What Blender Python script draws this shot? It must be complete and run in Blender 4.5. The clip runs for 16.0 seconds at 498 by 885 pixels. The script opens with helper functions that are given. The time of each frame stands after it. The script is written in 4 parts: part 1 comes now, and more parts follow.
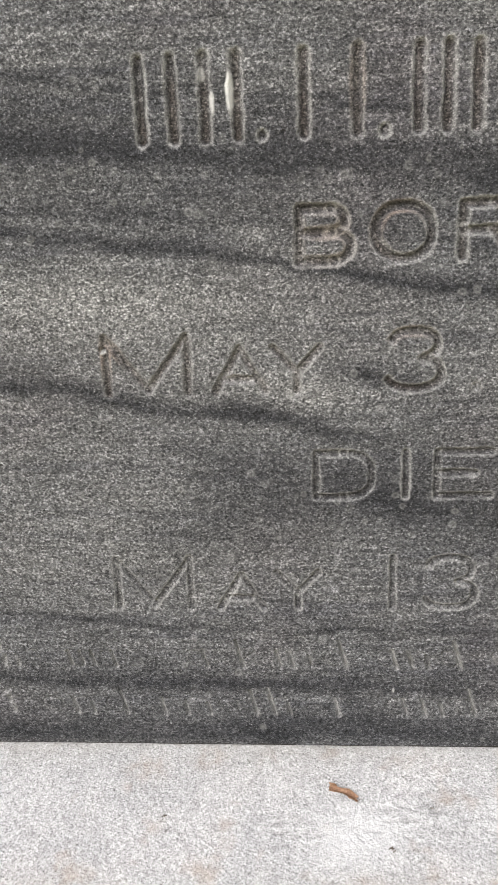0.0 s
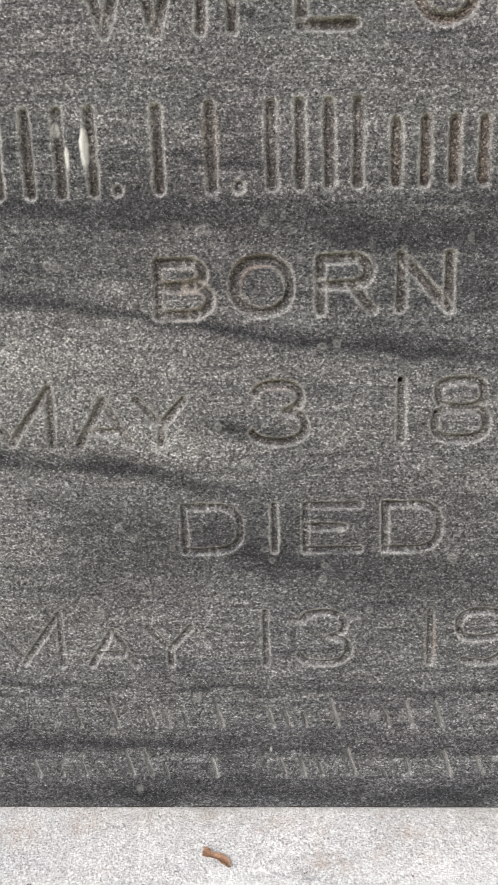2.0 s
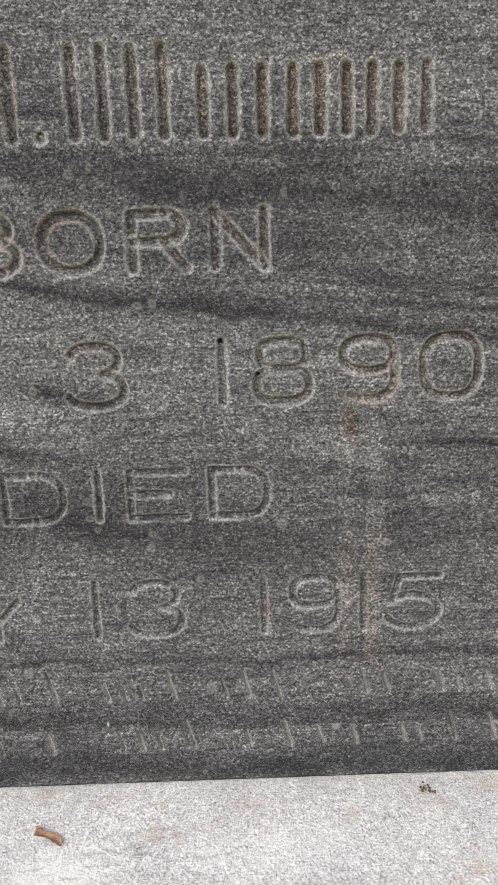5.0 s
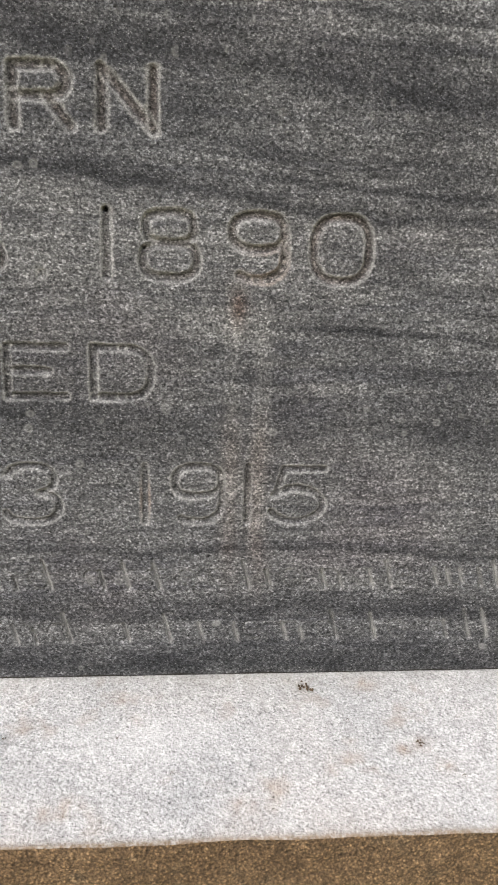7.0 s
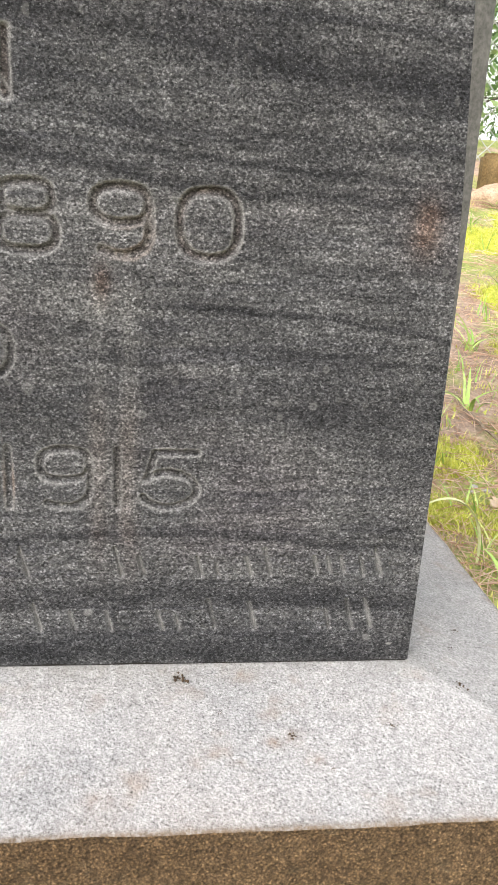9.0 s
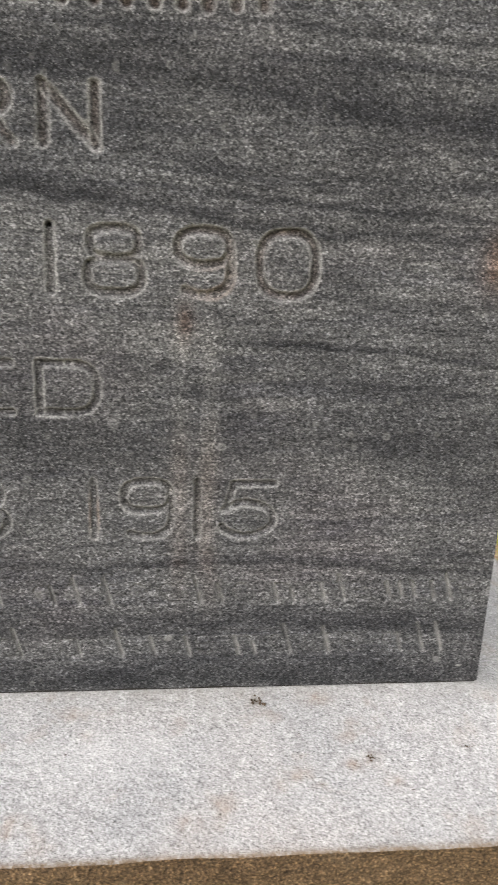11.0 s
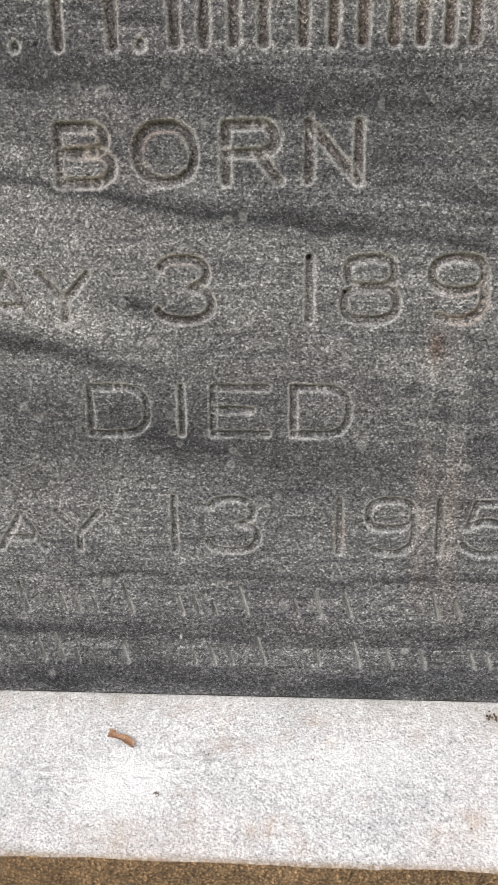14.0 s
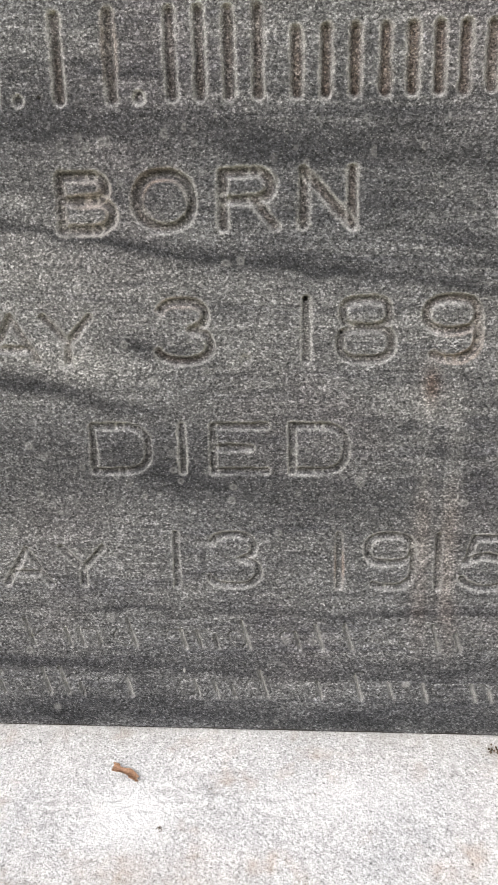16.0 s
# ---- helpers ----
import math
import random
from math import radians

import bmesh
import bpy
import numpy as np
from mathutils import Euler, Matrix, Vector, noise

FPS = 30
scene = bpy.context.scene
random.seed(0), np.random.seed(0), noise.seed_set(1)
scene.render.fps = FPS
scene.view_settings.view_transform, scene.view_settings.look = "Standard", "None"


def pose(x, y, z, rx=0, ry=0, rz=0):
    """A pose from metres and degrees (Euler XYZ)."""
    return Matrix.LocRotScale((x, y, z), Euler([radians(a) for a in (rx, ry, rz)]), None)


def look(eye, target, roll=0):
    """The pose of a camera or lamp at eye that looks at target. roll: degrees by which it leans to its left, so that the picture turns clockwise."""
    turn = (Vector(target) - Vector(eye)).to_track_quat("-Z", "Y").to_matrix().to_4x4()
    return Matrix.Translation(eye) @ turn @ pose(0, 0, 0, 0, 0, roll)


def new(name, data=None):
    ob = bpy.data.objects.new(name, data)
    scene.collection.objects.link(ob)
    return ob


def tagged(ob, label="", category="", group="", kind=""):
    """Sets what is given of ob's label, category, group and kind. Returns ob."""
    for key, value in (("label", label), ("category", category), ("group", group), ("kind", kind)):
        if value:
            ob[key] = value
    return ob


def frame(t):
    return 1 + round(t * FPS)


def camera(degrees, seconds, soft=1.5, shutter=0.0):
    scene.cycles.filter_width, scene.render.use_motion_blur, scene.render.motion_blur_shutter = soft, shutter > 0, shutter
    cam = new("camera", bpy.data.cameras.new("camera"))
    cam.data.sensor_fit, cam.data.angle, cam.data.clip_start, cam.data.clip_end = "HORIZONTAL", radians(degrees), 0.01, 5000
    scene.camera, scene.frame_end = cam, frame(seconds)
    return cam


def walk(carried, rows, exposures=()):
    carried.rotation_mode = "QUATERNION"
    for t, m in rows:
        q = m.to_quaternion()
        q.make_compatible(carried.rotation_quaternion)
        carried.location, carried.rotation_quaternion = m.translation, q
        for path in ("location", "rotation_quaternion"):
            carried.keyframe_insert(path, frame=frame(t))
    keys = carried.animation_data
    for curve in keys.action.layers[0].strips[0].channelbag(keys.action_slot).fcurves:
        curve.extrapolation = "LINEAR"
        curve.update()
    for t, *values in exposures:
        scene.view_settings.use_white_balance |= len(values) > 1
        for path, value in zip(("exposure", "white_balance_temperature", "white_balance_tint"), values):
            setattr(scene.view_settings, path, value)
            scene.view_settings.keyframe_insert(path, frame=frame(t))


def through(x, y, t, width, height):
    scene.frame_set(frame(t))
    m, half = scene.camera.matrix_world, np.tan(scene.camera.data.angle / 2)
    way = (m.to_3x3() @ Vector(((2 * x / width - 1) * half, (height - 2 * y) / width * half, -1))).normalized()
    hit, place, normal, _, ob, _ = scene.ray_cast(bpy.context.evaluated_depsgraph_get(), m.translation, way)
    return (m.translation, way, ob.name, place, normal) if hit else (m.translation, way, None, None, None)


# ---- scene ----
cam = camera(34.3, 16.0, 0.65, 0.10)
PATH = [
    (0, (0.032, -0.505, 0.388), (-0.12, 1.402, -0.197), -2.3),
    (0.5, (0.05, -0.503, 0.391), (-0.139, 1.408, -0.169), -2.2),
    (1, (0.061, -0.505, 0.392), (-0.131, 1.413, -0.143), -2.0),
    (1.5, (0.077, -0.499, 0.391), (-0.048, 1.432, -0.116), -1.8),
    (2, (0.103, -0.493, 0.393), (0.01, 1.443, -0.101), -1.8),
    (2.5, (0.128, -0.489, 0.388), (0.048, 1.452, -0.091), -1.7),
    (3, (0.126, -0.49, 0.385), (0.082, 1.455, -0.08), -1.5),
    (3.5, (0.136, -0.478, 0.381), (0.123, 1.466, -0.09), -1.4),
    (4, (0.148, -0.468, 0.377), (0.129, 1.475, -0.094), -1.4),
    (4.5, (0.161, -0.479, 0.385), (0.15, 1.464, -0.093), -1.6),
    (5, (0.185, -0.48, 0.374), (0.203, 1.448, -0.158), -1.7),
    (5.2, (0.186, -0.491, 0.378), (0.238, 1.437, -0.152), -1.7),
    (7.3, (0.232, -0.482, 0.31), (0.413, 1.413, -0.303), 2.1),
    (7.5, (0.244, -0.48, 0.311), (0.413, 1.41, -0.321), 2.0),
    (8, (0.266, -0.48, 0.3), (0.452, 1.412, -0.318), 2.5),
    (8.5, (0.289, -0.48, 0.306), (0.468, 1.419, -0.288), 3.0),
    (8.7, (0.286, -0.475, 0.306), (0.500, 1.418, -0.293), 3.4),
    (10.8, (0.272, -0.484, 0.315), (0.563, 1.414, -0.256), 2.7),
    (11, (0.243, -0.483, 0.323), (0.441, 1.421, -0.258), 2.0),
    (11.5, (0.196, -0.483, 0.33), (0.31, 1.422, -0.267), 1.3),
    (12, (0.165, -0.483, 0.326), (0.199, 1.423, -0.281), 1.0),
    (12.5, (0.148, -0.487, 0.325), (0.104, 1.422, -0.27), 0.6),
    (13, (0.147, -0.495, 0.332), (0.06, 1.413, -0.262), 0.3),
    (13.5, (0.162, -0.497, 0.349), (0.048, 1.408, -0.25), -0.2),
    (14, (0.166, -0.493, 0.345), (0.054, 1.41, -0.259), -0.6),
    (14.5, (0.163, -0.498, 0.343), (0.051, 1.414, -0.232), -0.9),
    (15, (0.162, -0.495, 0.351), (0.018, 1.413, -0.234), -1.2),
    (15.5, (0.164, -0.497, 0.353), (0.017, 1.413, -0.221), -1.3),
    (16, (0.175, -0.498, 0.359), (0.031, 1.417, -0.2), -1.3),
]
EXPOSURE = [(0.0, -0.08, 6500, 10), (2.0, -0.03, 6500, 10), (3.5, -0.12, 6500, 10), (5.0, -0.16, 6500, 10), (7.5, -0.10, 6560, 10), (8.7, -0.09, 6560, 10),
            (10.8, -0.42, 6560, 10), (11.1, -0.18, 6560, 10), (11.6, -0.04, 6500, 10), (12.5, 0.04, 6500, 10), (16.0, 0.07, 6500, 10)]
walk(cam, [(t, look(eye, target, roll)) for t, eye, target, roll in PATH], EXPOSURE)
SKY, SUN = 0.53, 2.2

# ---- light ----
world = bpy.data.worlds.new("overcast_sky")
scene.world = world
world.use_nodes = True
wt = world.node_tree
sky = wt.nodes.new("ShaderNodeTexSky")
sky.sky_type = "NISHITA"
sky.sun_disc = False
sky.sun_elevation = radians(31)
sky.sun_rotation = radians(214)
sky.dust_density = 4.0
haze = wt.nodes.new("ShaderNodeHueSaturation")
haze.inputs["Saturation"].default_value = 0.18
wt.links.new(sky.outputs[0], haze.inputs["Color"])
cloud = wt.nodes.new("ShaderNodeMix")  # even cloud cover over the clear sky
cloud.data_type = "RGBA"
cloud.inputs[0].default_value = 0.6
cloud.inputs[7].default_value = (4.3, 4.33, 4.45, 1)
wt.links.new(haze.outputs[0], cloud.inputs[6])
wt.links.new(cloud.outputs[2], wt.nodes["Background"].inputs[0])
wt.nodes["Background"].inputs[1].default_value = SKY
sun = new("sun", bpy.data.lights.new("sun", "SUN"))
sun.data.energy = SUN
sun.data.angle = radians(30)
sun.data.color = (1.0, 0.985, 0.975)
sun.matrix_world = look((-0.47, -0.70, 0.50), (0, 0, 0))


# ---- materials ----
def material(name):
    m = bpy.data.materials.new(name)
    m.use_nodes = True
    t = m.node_tree
    return m, t, t.nodes["Principled BSDF"]


def node(t, kind, **values):
    n = t.nodes.new(kind)
    for k, v in values.items():
        n.inputs[k.replace("_", " ")].default_value = v
    return n


def coords(t, stretch=(1, 1, 1), turn=(0, 0, 0)):
    c = t.nodes.new("ShaderNodeTexCoord")
    mp = t.nodes.new("ShaderNodeMapping")
    mp.inputs["Scale"].default_value = stretch
    mp.inputs["Rotation"].default_value = [radians(a) for a in turn]
    t.links.new(c.outputs["Object"], mp.inputs[0])
    return mp.outputs[0]


def noise_of(t, vec, scale, detail=3.0, rough=0.6, distort=0.0):
    n = node(t, "ShaderNodeTexNoise", Scale=scale, Detail=detail, Roughness=rough, Distortion=distort)
    t.links.new(vec, n.inputs["Vector"])
    return n.outputs["Fac"]


def ramp(t, fac, *stops):
    r = t.nodes.new("ShaderNodeValToRGB")
    e = r.color_ramp.elements
    while len(e) < len(stops):
        e.new(0.5)
    for el, (p, c) in zip(e, stops):
        el.position = p
        el.color = (*c, 1) if isinstance(c, tuple) else (c, c, c, 1)
    t.links.new(fac, r.inputs[0])
    return r.outputs[0]


def mix(t, fac, a, b, how="MIX"):
    m = t.nodes.new("ShaderNodeMix")
    m.data_type, m.blend_type = "RGBA", how
    for sock, v in ((m.inputs[0], fac), (m.inputs[6], a), (m.inputs[7], b)):
        if isinstance(v, (int, float)):
            sock.default_value = v if sock == m.inputs[0] else (v, v, v, 1)
        elif isinstance(v, tuple):
            sock.default_value = (*v, 1)
        else:
            t.links.new(v, sock)
    return m.outputs[2]


def maths(t, op, a, b=0.0):
    m = t.nodes.new("ShaderNodeMath")
    m.operation = op
    for sock, v in zip(m.inputs, (a, b)):
        if isinstance(v, (int, float)):
            sock.default_value = v
        else:
            t.links.new(v, sock)
    return m.outputs[0]


def attr(t, name):
    a = t.nodes.new("ShaderNodeAttribute")
    a.attribute_name = name
    return a.outputs["Fac"]


def bump(t, bsdf, height, strength=0.5, dist=0.001):
    b = node(t, "ShaderNodeBump", Strength=strength, Distance=dist)
    t.links.new(height, b.inputs["Height"])
    t.links.new(b.outputs[0], bsdf.inputs["Normal"])


def marble():
    """Weathered dark blue-grey marble with darker wavy veins."""
    m, t, p = material("weathered_marble")
    v = coords(t)
    streak = coords(t, (1, 1, 11), (0, -6, 0))
    skew = coords(t, (1, 1, 1.25), (33, 21, 47))
    grain = noise_of(t, skew, 610, 2, 0.55)
    fine = noise_of(t, skew, 1250, 1.5, 0.5)
    cells = node(t, "ShaderNodeTexVoronoi", Scale=690, Randomness=1.0)  # sugary crystals
    t.links.new(skew, cells.inputs["Vector"])
    pick = t.nodes.new("ShaderNodeSeparateColor")
    t.links.new(cells.outputs["Color"], pick.inputs[0])
    crystal = maths(t, "MULTIPLY", ramp(t, cells.outputs["Distance"], (0.16, 1.0), (0.36, 0.0)), ramp(t, pick.outputs[0], (0.55, 0.0), (0.95, 1.0)))
    cloud = noise_of(t, v, 9, 5, 0.6)
    lines = noise_of(t, streak, 7, 7, 0.66, 0.8)
    thin = noise_of(t, streak, 34, 3.5, 0.62, 0.4)
    base = ramp(t, cloud, (0.3, (0.140, 0.138, 0.140)), (0.7, (0.205, 0.200, 0.200)))
    base = mix(t, ramp(t, lines, (0.34, 0.7), (0.52, 0.0)), base, (0.086, 0.085, 0.096))
    base = mix(t, 1.0, base, ramp(t, thin, (0.32, 0.60), (0.66, 1.22)), "MULTIPLY")
    base = mix(t, 1.0, base, ramp(t, noise_of(t, skew, 7, 3, 0.55), (0.36, (0.985, 0.995, 1.01)), (0.5, (1.0, 1.0, 1.0)), (0.64, (1.03, 0.99, 1.01))), "MULTIPLY")
    base = mix(t, maths(t, "MULTIPLY", attr(t, "pale"), 0.70), base, (0.325, 0.317, 0.308))
    base = mix(t, maths(t, "MULTIPLY", attr(t, "vein"), 0.95), base, (0.0395, 0.0388, 0.0430))
    base = mix(t, maths(t, "MULTIPLY", attr(t, "algae"), 0.10), base, (0.078, 0.086, 0.074))
    base = mix(t, maths(t, "MULTIPLY", attr(t, "rust"), 0.55), base, (0.25, 0.125, 0.062))
    worn_lit = attr(t, "worn_lit")
    # brown dirt on the letter floors, also standing in for their shade
    base = mix(t, maths(t, "MULTIPLY", attr(t, "grime_shade"), ramp(t, noise_of(t, v, 60, 4, 0.6), (0.3, 0.15), (0.7, 0.55))), base, (0.090, 0.072, 0.057))
    # worn letter rims, paled further to carry light on the cut walls
    base = mix(t, maths(t, "MULTIPLY", worn_lit, 0.38), base, (0.40, 0.39, 0.378))
    plain = maths(t, "SUBTRACT", 1.0, maths(t, "MULTIPLY", worn_lit, 0.75))
    base = mix(t, plain, base, ramp(t, grain, (0.28, 0.18), (0.41, 0.66), (0.54, 1.05), (0.72, 1.75)), "MULTIPLY")
    base = mix(t, 1.0, base, ramp(t, noise_of(t, skew, 170, 3, 0.6), (0.33, 0.82), (0.5, 1.0), (0.67, 1.17)), "MULTIPLY")
    base = mix(t, plain, base, ramp(t, pick.outputs[1], (0.0, 0.50), (0.65, 0.98), (1.0, 1.75)), "MULTIPLY")
    base = mix(t, 1.0, base, ramp(t, fine, (0.32, 0.66), (0.5, 1.0), (0.68, 1.35)), "MULTIPLY")
    base = mix(t, maths(t, "MULTIPLY", maths(t, "MULTIPLY", crystal, plain), 0.70), base, mix(t, 1.0, (0.26, 0.256, 0.252), mix(t, 1.0, base, 1.3, "MULTIPLY"), "ADD"))
    base = mix(t, 1.0, base, 0.51, "MULTIPLY")
    base = mix(t, maths(t, "MULTIPLY", attr(t, "lichen"), 0.55), base, (0.46, 0.45, 0.43))
    t.links.new(base, p.inputs["Base Color"])
    p.inputs["Roughness"].default_value = 0.78
    p.inputs["Specular IOR Level"].default_value = 0.12
    bump(t, p, maths(t, "ADD", grain, maths(t, "ADD", maths(t, "MULTIPLY", fine, 0.3), maths(t, "MULTIPLY", crystal, 0.35))), 0.7, 0.0016)
    return m


def pale_granite():
    """Pale base stone, rough dressed, speckled and pitted."""
    m, t, p = material("pale_granite")
    v = coords(t)
    skew = coords(t, (1, 1, 1), (27, 38, 51))
    grain = noise_of(t, skew, 640, 3, 0.65)
    mid = noise_of(t, skew, 150, 4, 0.7)
    cloud = noise_of(t, v, 14, 4, 0.6)
    spots = noise_of(t, v, 34, 3, 0.55)
    pits = noise_of(t, v, 210, 2, 0.5)
    c = ramp(t, cloud, (0.3, (0.60, 0.593, 0.593)), (0.7, (0.75, 0.726, 0.712)))
    c = mix(t, 1.0, c, ramp(t, grain, (0.28, 0.30), (0.40, 0.80), (0.52, 1.05), (0.68, 1.42)), "MULTIPLY")
    dots = node(t, "ShaderNodeTexVoronoi", Scale=600, Randomness=1.0)  # dark and light mineral grains
    t.links.new(skew, dots.inputs["Vector"])
    pick = t.nodes.new("ShaderNodeSeparateColor")
    t.links.new(dots.outputs["Color"], pick.inputs[0])
    near = ramp(t, dots.outputs["Distance"], (0.18, 1.0), (0.42, 0.0))
    c = mix(t, maths(t, "MULTIPLY", near, ramp(t, pick.outputs[0], (0.86, 0.0), (0.98, 0.75))), c, (0.20, 0.185, 0.165))
    c = mix(t, maths(t, "MULTIPLY", near, ramp(t, pick.outputs[1], (0.66, 0.0), (0.95, 0.6))), c, (0.88, 0.865, 0.85))
    c = mix(t, 1.0, c, ramp(t, pick.outputs[2], (0.0, 0.84), (0.5, 1.0), (1.0, 1.12)), "MULTIPLY")
    c = mix(t, 1.0, c, ramp(t, mid, (0.3, 0.82), (0.6, 1.04)), "MULTIPLY")
    c = mix(t, ramp(t, spots, (0.58, 0.0), (0.74, 0.5)), c, (0.50, 0.39, 0.30))
    blush = maths(t, "MULTIPLY", attr(t, "edge"), ramp(t, mid, (0.3, 0.15), (0.62, 1.0)))
    rim = maths(t, "MULTIPLY", attr(t, "rim"), ramp(t, noise_of(t, v, 330, 3, 0.7), (0.34, 0.45), (0.6, 1.0)))
    c = mix(t, rim, c, (0.24, 0.165, 0.10))
    c = mix(t, maths(t, "MULTIPLY", blush, 0.30), c, (0.50, 0.37, 0.29))
    crack = maths(t, "ABSOLUTE", maths(t, "SUBTRACT", noise_of(t, skew, 70, 3, 0.6, 1.5), 0.5))
    crack = maths(t, "MULTIPLY", ramp(t, crack, (0.0, 1.0), (0.016, 0.0)), ramp(t, noise_of(t, v, 24, 3, 0.6), (0.55, 0.0), (0.64, 0.45)))
    c = mix(t, crack, c, (0.26, 0.245, 0.235))
    c = mix(t, ramp(t, pits, (0.22, 0.7), (0.29, 0.0)), c, (0.16, 0.15, 0.13))
    patchy = ramp(t, noise_of(t, v, 90, 4, 0.65), (0.35, 0.25), (0.62, 1.0))
    # grey-tan stain at the stone's foot, with its contact shade painted in
    c = mix(t, maths(t, "MULTIPLY", maths(t, "MULTIPLY", attr(t, "film_shade"), patchy), 0.55), c, (0.43, 0.405, 0.36))
    c = mix(t, maths(t, "MULTIPLY", maths(t, "MULTIPLY", attr(t, "tan_spot"), patchy), 0.42), c, (0.44, 0.30, 0.19))
    # cleaner stone, whitened further by glare put into the colour
    c = mix(t, maths(t, "MULTIPLY", attr(t, "clean_glare"), 0.55), c, (0.97, 0.965, 0.95))
    c = mix(t, 1.0, c, 0.505, "MULTIPLY")
    t.links.new(c, p.inputs["Base Color"])
    p.inputs["Roughness"].default_value = 0.9
    p.inputs["Specular IOR Level"].default_value = 0.12
    bump(t, p, maths(t, "ADD", grain, maths(t, "MULTIPLY", mid, 1.4)), 0.62, 0.0022)
    return m


def stained_granite():
    """The plinth's upright faces: rough, brown with soil and rust."""
    m, t, p = material("brown_stained_granite")
    v = coords(t)
    skew = coords(t, (1, 1, 1), (27, 38, 51))
    grain = noise_of(t, skew, 560, 4, 0.75)
    lump = noise_of(t, skew, 130, 5, 0.7)
    brown = ramp(t, noise_of(t, v, 20, 6, 0.7), (0.3, (0.185, 0.125, 0.070)), (0.7, (0.30, 0.210, 0.125)))
    runs = noise_of(t, coords(t, (6, 6, 1)), 6, 7, 0.75)
    brown = mix(t, ramp(t, runs, (0.58, 0.0), (0.76, 0.5)), brown, (0.060, 0.034, 0.018))
    brown = mix(t, ramp(t, noise_of(t, v, 48, 4, 0.6), (0.58, 0.0), (0.72, 0.4)), brown, (0.25, 0.215, 0.155))
    brown = mix(t, 1.0, brown, ramp(t, lump, (0.3, 0.6), (0.65, 1.25)), "MULTIPLY")
    brown = mix(t, 1.0, brown, ramp(t, grain, (0.34, 0.42), (0.5, 0.95), (0.68, 1.9)), "MULTIPLY")
    cells = node(t, "ShaderNodeTexVoronoi", Scale=480, Randomness=1.0)
    t.links.new(skew, cells.inputs["Vector"])
    brown = mix(t, 1.0, brown, ramp(t, cells.outputs["Distance"], (0.10, 1.35), (0.55, 0.62)), "MULTIPLY")
    brown = mix(t, 1.0, brown, (0.66, 0.615, 0.56), "MULTIPLY")
    t.links.new(brown, p.inputs["Base Color"])
    p.inputs["Roughness"].default_value = 0.9
    p.inputs["Specular IOR Level"].default_value = 0.2
    bump(t, p, maths(t, "SUBTRACT", maths(t, "ADD", grain, maths(t, "MULTIPLY", lump, 2.0)), maths(t, "MULTIPLY", cells.outputs["Distance"], 0.8)), 0.9, 0.0035)
    return m


def earthy(name, dark, light, scale, rough=0.9, bumpy=0.004):
    m, t, p = material(name)
    v = coords(t)
    c = ramp(t, noise_of(t, v, scale, 5, 0.7), (0.3, dark), (0.7, light))
    c = mix(t, 1.0, c, ramp(t, noise_of(t, v, scale * 7, 3, 0.7), (0.3, 0.6), (0.7, 1.3)), "MULTIPLY")
    t.links.new(c, p.inputs["Base Color"])
    p.inputs["Roughness"].default_value = rough
    p.inputs["Specular IOR Level"].default_value = 0.2
    bump(t, p, noise_of(t, v, scale * 5, 4, 0.7), 0.6, bumpy)
    return m


def island(name, *stops, rough=0.7, through=0.0):
    """Colour varied from piece to piece."""
    m, t, p = material(name)
    g = t.nodes.new("ShaderNodeNewGeometry")
    c = ramp(t, g.outputs["Random Per Island"], *stops)
    c = mix(t, 1.0, c, ramp(t, noise_of(t, coords(t), 60, 3), (0.3, 0.75), (0.7, 1.2)), "MULTIPLY")
    t.links.new(c, p.inputs["Base Color"])
    p.inputs["Roughness"].default_value = rough
    p.inputs["Subsurface Weight"].default_value = through
    return m


def ground_material():
    m, t, p = material("mossy_ground")
    v = coords(t)
    big = noise_of(t, v, 2.6, 5, 0.62)
    mid = noise_of(t, v, 16, 5, 0.7)
    fine = noise_of(t, v, 130, 4, 0.7)
    soil = ramp(t, mid, (0.3, (0.26, 0.175, 0.13)), (0.7, (0.52, 0.40, 0.31)))
    moss = ramp(t, mid, (0.3, (0.20, 0.25, 0.055)), (0.7, (0.42, 0.44, 0.15)))
    c = mix(t, ramp(t, big, (0.43, 0.0), (0.52, 1.0)), soil, moss)
    c = mix(t, 1.0, c, ramp(t, fine, (0.3, 0.55), (0.7, 1.4)), "MULTIPLY")
    t.links.new(c, p.inputs["Base Color"])
    p.inputs["Roughness"].default_value = 0.95
    bump(t, p, maths(t, "ADD", fine, mid), 0.7, 0.012)
    return m


MARBLE, GRANITE, STAINED, GROUND = marble(), pale_granite(), stained_granite(), ground_material()
SAWN = earthy("sawn_marble", (0.076, 0.073, 0.068), (0.115, 0.110, 0.101), 45, 0.75, 0.001)
# near-black, so that the gap's shade is in its colour
JOINT = earthy("joint_shade", (0.012, 0.011, 0.010), (0.03, 0.027, 0.022), 80)
SCRAP = earthy("dry_leaf_scrap", (0.20, 0.10, 0.055), (0.42, 0.26, 0.17), 140, 0.7, 0.001)
CRUMB = earthy("dark_crumb", (0.018, 0.016, 0.012), (0.12, 0.08, 0.05), 300, 0.9, 0.0005)
NEEDLES = island("pine_needles", (0.0, (0.38, 0.20, 0.13)), (0.5, (0.52, 0.34, 0.24)), (1.0, (0.66, 0.50, 0.38)))
GRASS = island("grass_blades", (0.0, (0.22, 0.38, 0.07)), (0.6, (0.40, 0.55, 0.14)), (1.0, (0.62, 0.64, 0.28)), through=0.1)
